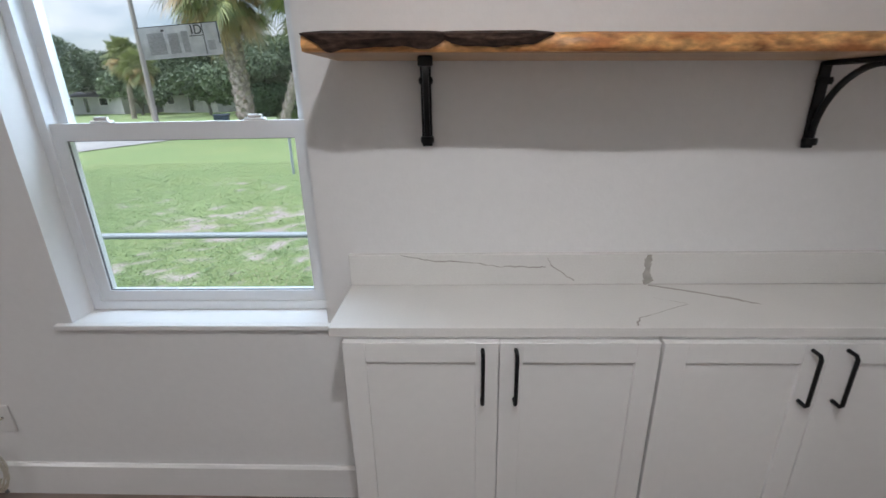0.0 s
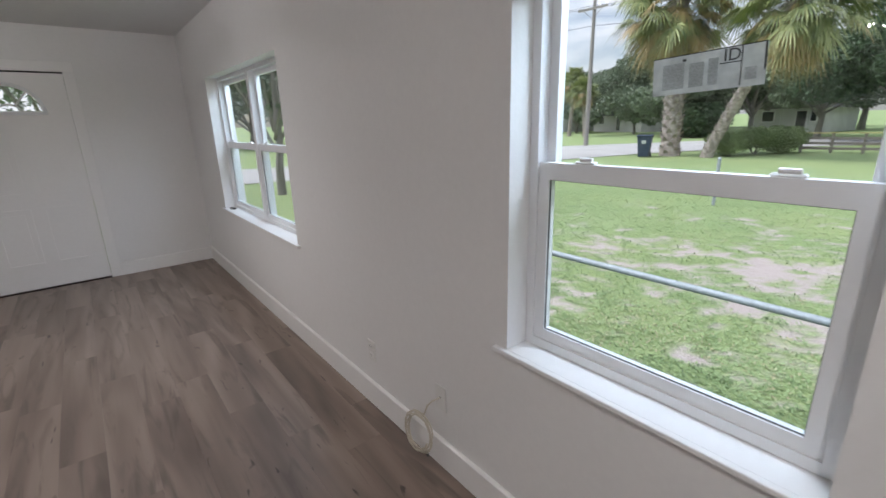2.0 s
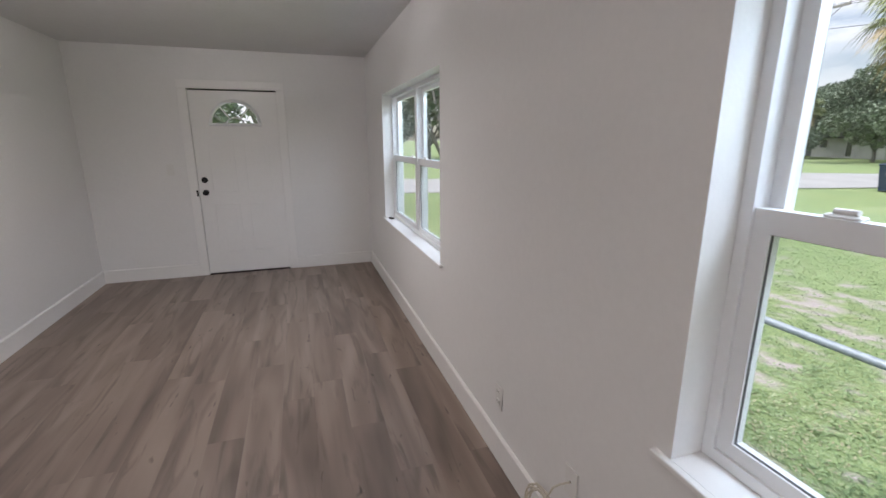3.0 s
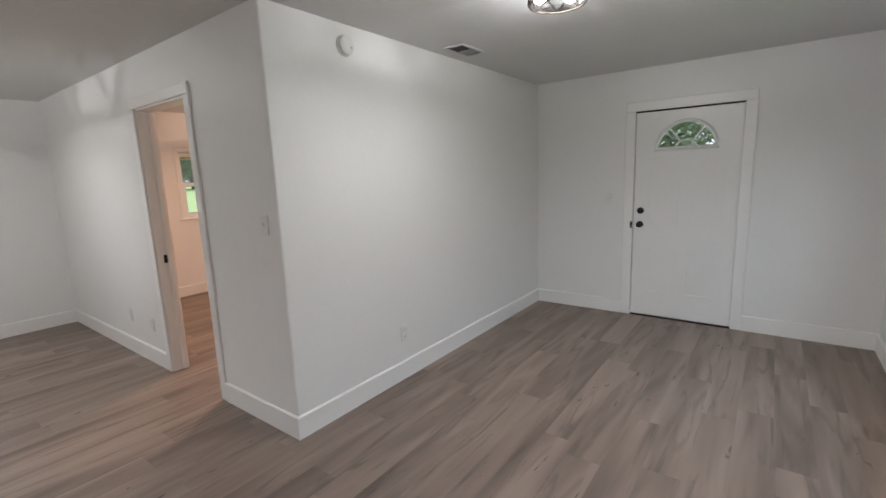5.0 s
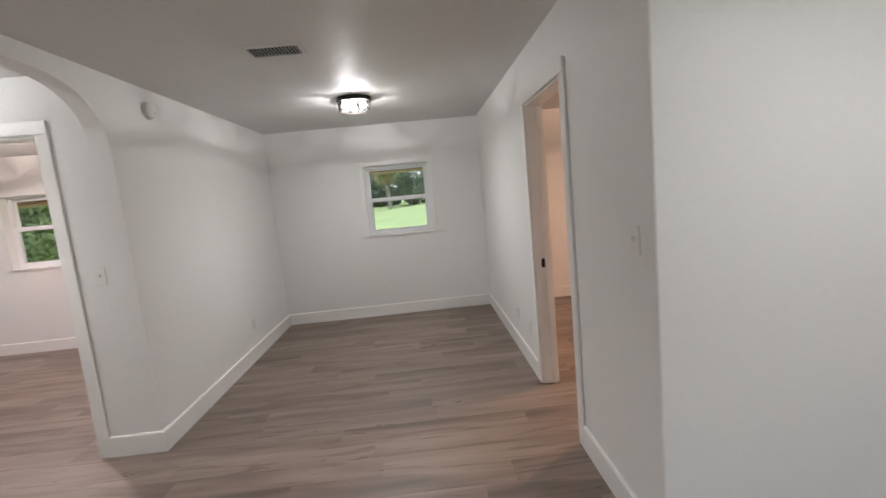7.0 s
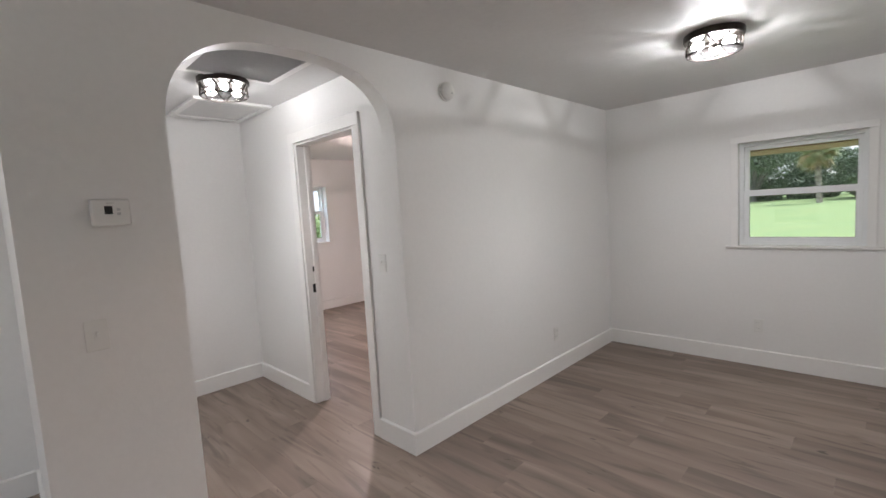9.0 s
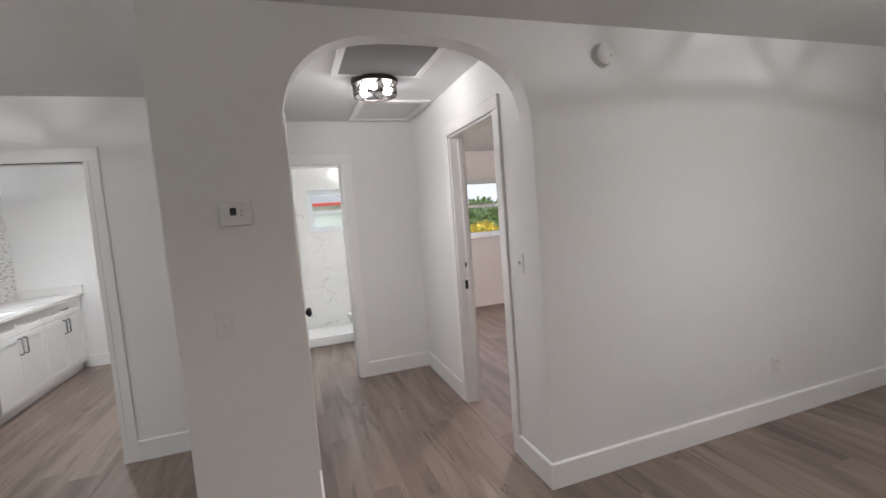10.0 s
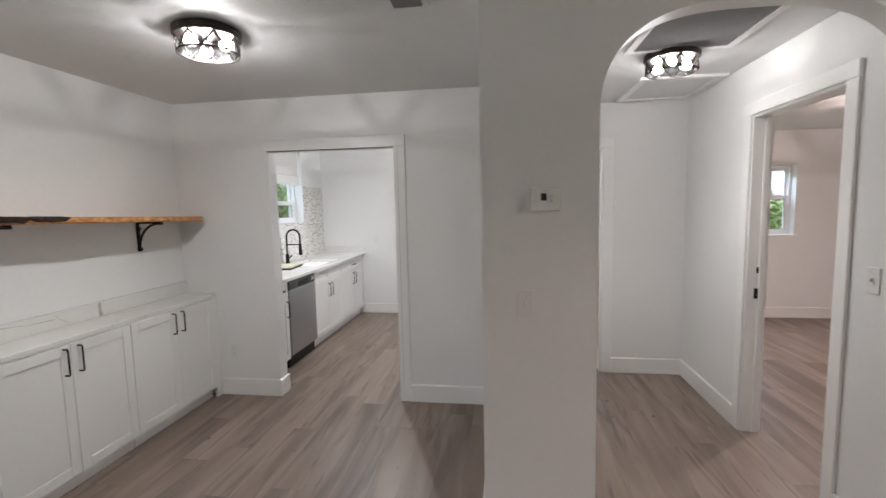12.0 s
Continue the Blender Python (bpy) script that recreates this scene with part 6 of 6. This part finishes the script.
house(-52, 60, 11, 8, 2.1, 1.0, -18, [(1, 2.2, 1, 2), (4, 5, 0.1, 2.1), (7, 8.6, 1, 2)], "low white house with a shallow grey roof")
house(-38, 59, 9, 7, 2.1, 0.9, -18, [(1, 2.2, 1, 2), (4.5, 5.4, 0.1, 2.1)], "low pale house behind the road")
house(-17.5, 56, 6, 8, 2.3, 1.4, -10, [(1, 2.2, 1, 2.1), (4, 5, 0.1, 2.1), (5.2, 5.8, 1, 2.0)], "white gabled house among the trees", True)
house(26, 66, 10, 7, 2.6, 1.2, 5, [(1, 2.4, 1, 2), (6, 7.5, 1, 2)], "pale house under large trees")
house(-3.6, -60, 8, 6, 2.0, 0.8, 180, [(1, 2.4, 1, 2), (5.5, 7.5, 1, 2)], "distant pale house across the lawn")
house(32, -66, 8, 6, 2.5, 1.0, 180, [(1, 2.4, 1, 2), (5, 6.4, 1, 2)], "distant pale house across the lawn")
house(27, 2.0, 12, 8, 2.6, 1.5, -90, [], "white neighbouring house with bright walls")
ng = thing("carport", pose(13.0, -6.0, G), "white carport wall with a red fascia board", "carport")
part("wall", block(0, 0.15, 0.5, 9.0, 0, 2.5), M["house_wall"], ng)
part("fascia", block(-0.25, 0.3, 2.2, 9.2, 2.5, 2.59), M["red"], ng, "red painted fascia")

# eave over the south windows and the porch roof
structure("eave_south", block(WEST - 0.2, EAST + 0.2, SOUTH - 0.85, SOUTH - 0.201, 1.865, 2.0), M["brown"], "brown painted eave over the south wall")
structure("porch_roof", block(WEST - 1.3, WEST - 0.201, -1.6, NORTH - 0.1, 2.2, 2.32), M["brown"], "brown porch roof over the front door")

# weeds and lawn
weeds = thing("weeds", pose(0, 0, G), "tall strappy weeds against the house wall", "weeds")
wr = random.Random(21)
for k, (x, y) in enumerate(((-0.72, 2.25), (-0.55, 2.12), (-1.55, 2.3), (-1.35, 2.15), (-0.98, 2.08), (-4.3, 2.2), (-2.4, 2.2))):
    v_, f_ = [], []
    for j in range(7):
        a, ln = wr.uniform(0, 6.28), wr.uniform(0.45, 0.95)
        d = Vector((math.cos(a), math.sin(a), 0))
        s = Vector((-d.y, d.x, 0)) * 0.02
        i0 = len(v_)
        for q in range(5):
            f = q / 4
            p = Vector((x, y, 0)) + d * 0.28 * ln * f * f + Vector((0, 0, ln * (f - 0.18 * f * f)))
            v_ += [p - s * (1 - f * 0.95), p + s * (1 - f * 0.95)]
        f_ += [(i0 + 2 * q, i0 + 2 * q + 1, i0 + 2 * q + 3, i0 + 2 * q + 2) for q in range(4)]
    me = bpy.data.meshes.new("weed_blades")
    me.from_pydata([tuple(p) for p in v_], [], f_)
    me.materials.append(M["blade"])
    o = new("weed_blades", me)
    o.parent = weeds

gr = np.random.default_rng(8)
GN = 150000
gy_ = 1.95 + 11.5 * gr.random(GN) ** 1.75
gx_ = -1.2 + (gr.random(GN) - 0.5) * (4.5 + 1.15 * (gy_ - 1.95)) - 0.28 * (gy_ - 1.95)
draw_, gh, ga, gt, gw = gr.random(GN), gr.uniform(0.010, 0.030, GN), gr.uniform(0, 6.28, GN), gr.uniform(0.1, 1.1, GN), gr.uniform(0.005, 0.011, GN)
gv_, gf_ = [], []
for x, y, d, h, a, tilt, wd in zip(gx_.tolist(), gy_.tolist(), draw_.tolist(), gh.tolist(), ga.tolist(), gt.tolist(), gw.tolist()):
    if d < sandy(x, y) * 1.15:
        continue
    # clover and grass stand thicker and taller in tufts
    tuft = 0.5 + 0.5 * noise.noise((x * 3.3, y * 3.3, 7.0)) + 0.35 * noise.noise((x * 9.0, y * 9.0, 1.0))
    h, z = h * (0.7 + 0.9 * tuft), G + 0.008 + 0.05 * max(0.0, tuft - 0.25) * d
    lx, ly, up_ = math.cos(a), math.sin(a), math.sin(tilt)
    fw = math.cos(tilt)
    i0 = len(gv_)
    gv_ += [(x - lx * h * 0.4, y - ly * h * 0.4, z), (x + ly * wd, y - lx * wd, z + h * up_ * 0.5), (x + lx * h * fw, y + ly * h * fw, z + h * up_), (x - ly * wd, y + lx * wd, z + h * up_ * 0.5)]
    gf_.append((i0, i0 + 1, i0 + 2, i0 + 3))
me = bpy.data.meshes.new("grass")
me.from_pydata(gv_, [], gf_)
me.materials.append(M["blade"])
tagged(new("grass", me), "short green grass and clover of the lawn", "grass", kind="stuff")

# ---- floor planks ----
floor = structure("floor", block(WEST - 0.2, EAST + 0.2, SOUTH - 0.2, NORTH + 0.2, -0.2, -0.008), M["subfloor"], "grey-brown wood-look vinyl plank floor")
PLANK_L, PLANK_W = 1.22, 0.18


def plank_mesh(bm, x0, x1, y0, y1):
    c, z0, z1 = 0.0003, -0.008, 0.0
    v = [bm.verts.new(p) for p in ((x0, y0, z0), (x1, y0, z0), (x1, y1, z0), (x0, y1, z0), (x0, y0, z1 - c), (x1, y0, z1 - c), (x1, y1, z1 - c), (x0, y1, z1 - c),
                                   (x0 + c, y0 + c, z1), (x1 - c, y0 + c, z1), (x1 - c, y1 - c, z1), (x0 + c, y1 - c, z1))]
    for f in ((8, 9, 10, 11), (4, 5, 9, 8), (5, 6, 10, 9), (6, 7, 11, 10), (7, 4, 8, 11), (0, 1, 5, 4), (1, 2, 6, 5), (2, 3, 7, 6), (3, 0, 4, 7)):
        bm.faces.new([v[i] for i in f])


shared, rest_bm = {}, bmesh.new()
row, y = 0, SOUTH - 0.02
rng = random.Random(5)
while y < NORTH:
    y1 = min(y + PLANK_W, NORTH + 0.02)
    x = WEST - 0.02 - round(rng.uniform(0.06, 1.18), 2)
    while x < EAST:
        xa, xb = max(x, WEST - 0.02), min(x + PLANK_L, EAST + 0.02)
        if xb - xa > 0.03:
            mx, my = (xa + xb) / 2, (y + y1) / 2
            hidden = (mx < BOX_E - 0.6 and my < BOX_N - 0.3) or mx > 2.6 or (mx > 1.6 and my < -2.8)
            if hidden:
                plank_mesh(rest_bm, xa, xb - 0.0002, y, y1 - 0.0002)
            else:
                key = (round(xb - xa, 3), round(y1 - y, 3))
                if key not in shared:
                    pb = bmesh.new()
                    plank_mesh(pb, -key[0] / 2, key[0] / 2 - 0.0002, -key[1] / 2, key[1] / 2 - 0.0002)
                    shared[key] = mesh_of("plank", pb, M["plank"])
                ob = new("plank", shared[key])
                ob.location, ob.parent = (mx, my, 0), floor
        x += PLANK_L
    y += PLANK_W
    row += 1
tagged(part("plank_rest", rest_bm, M["plank"], floor), kind="stuff")
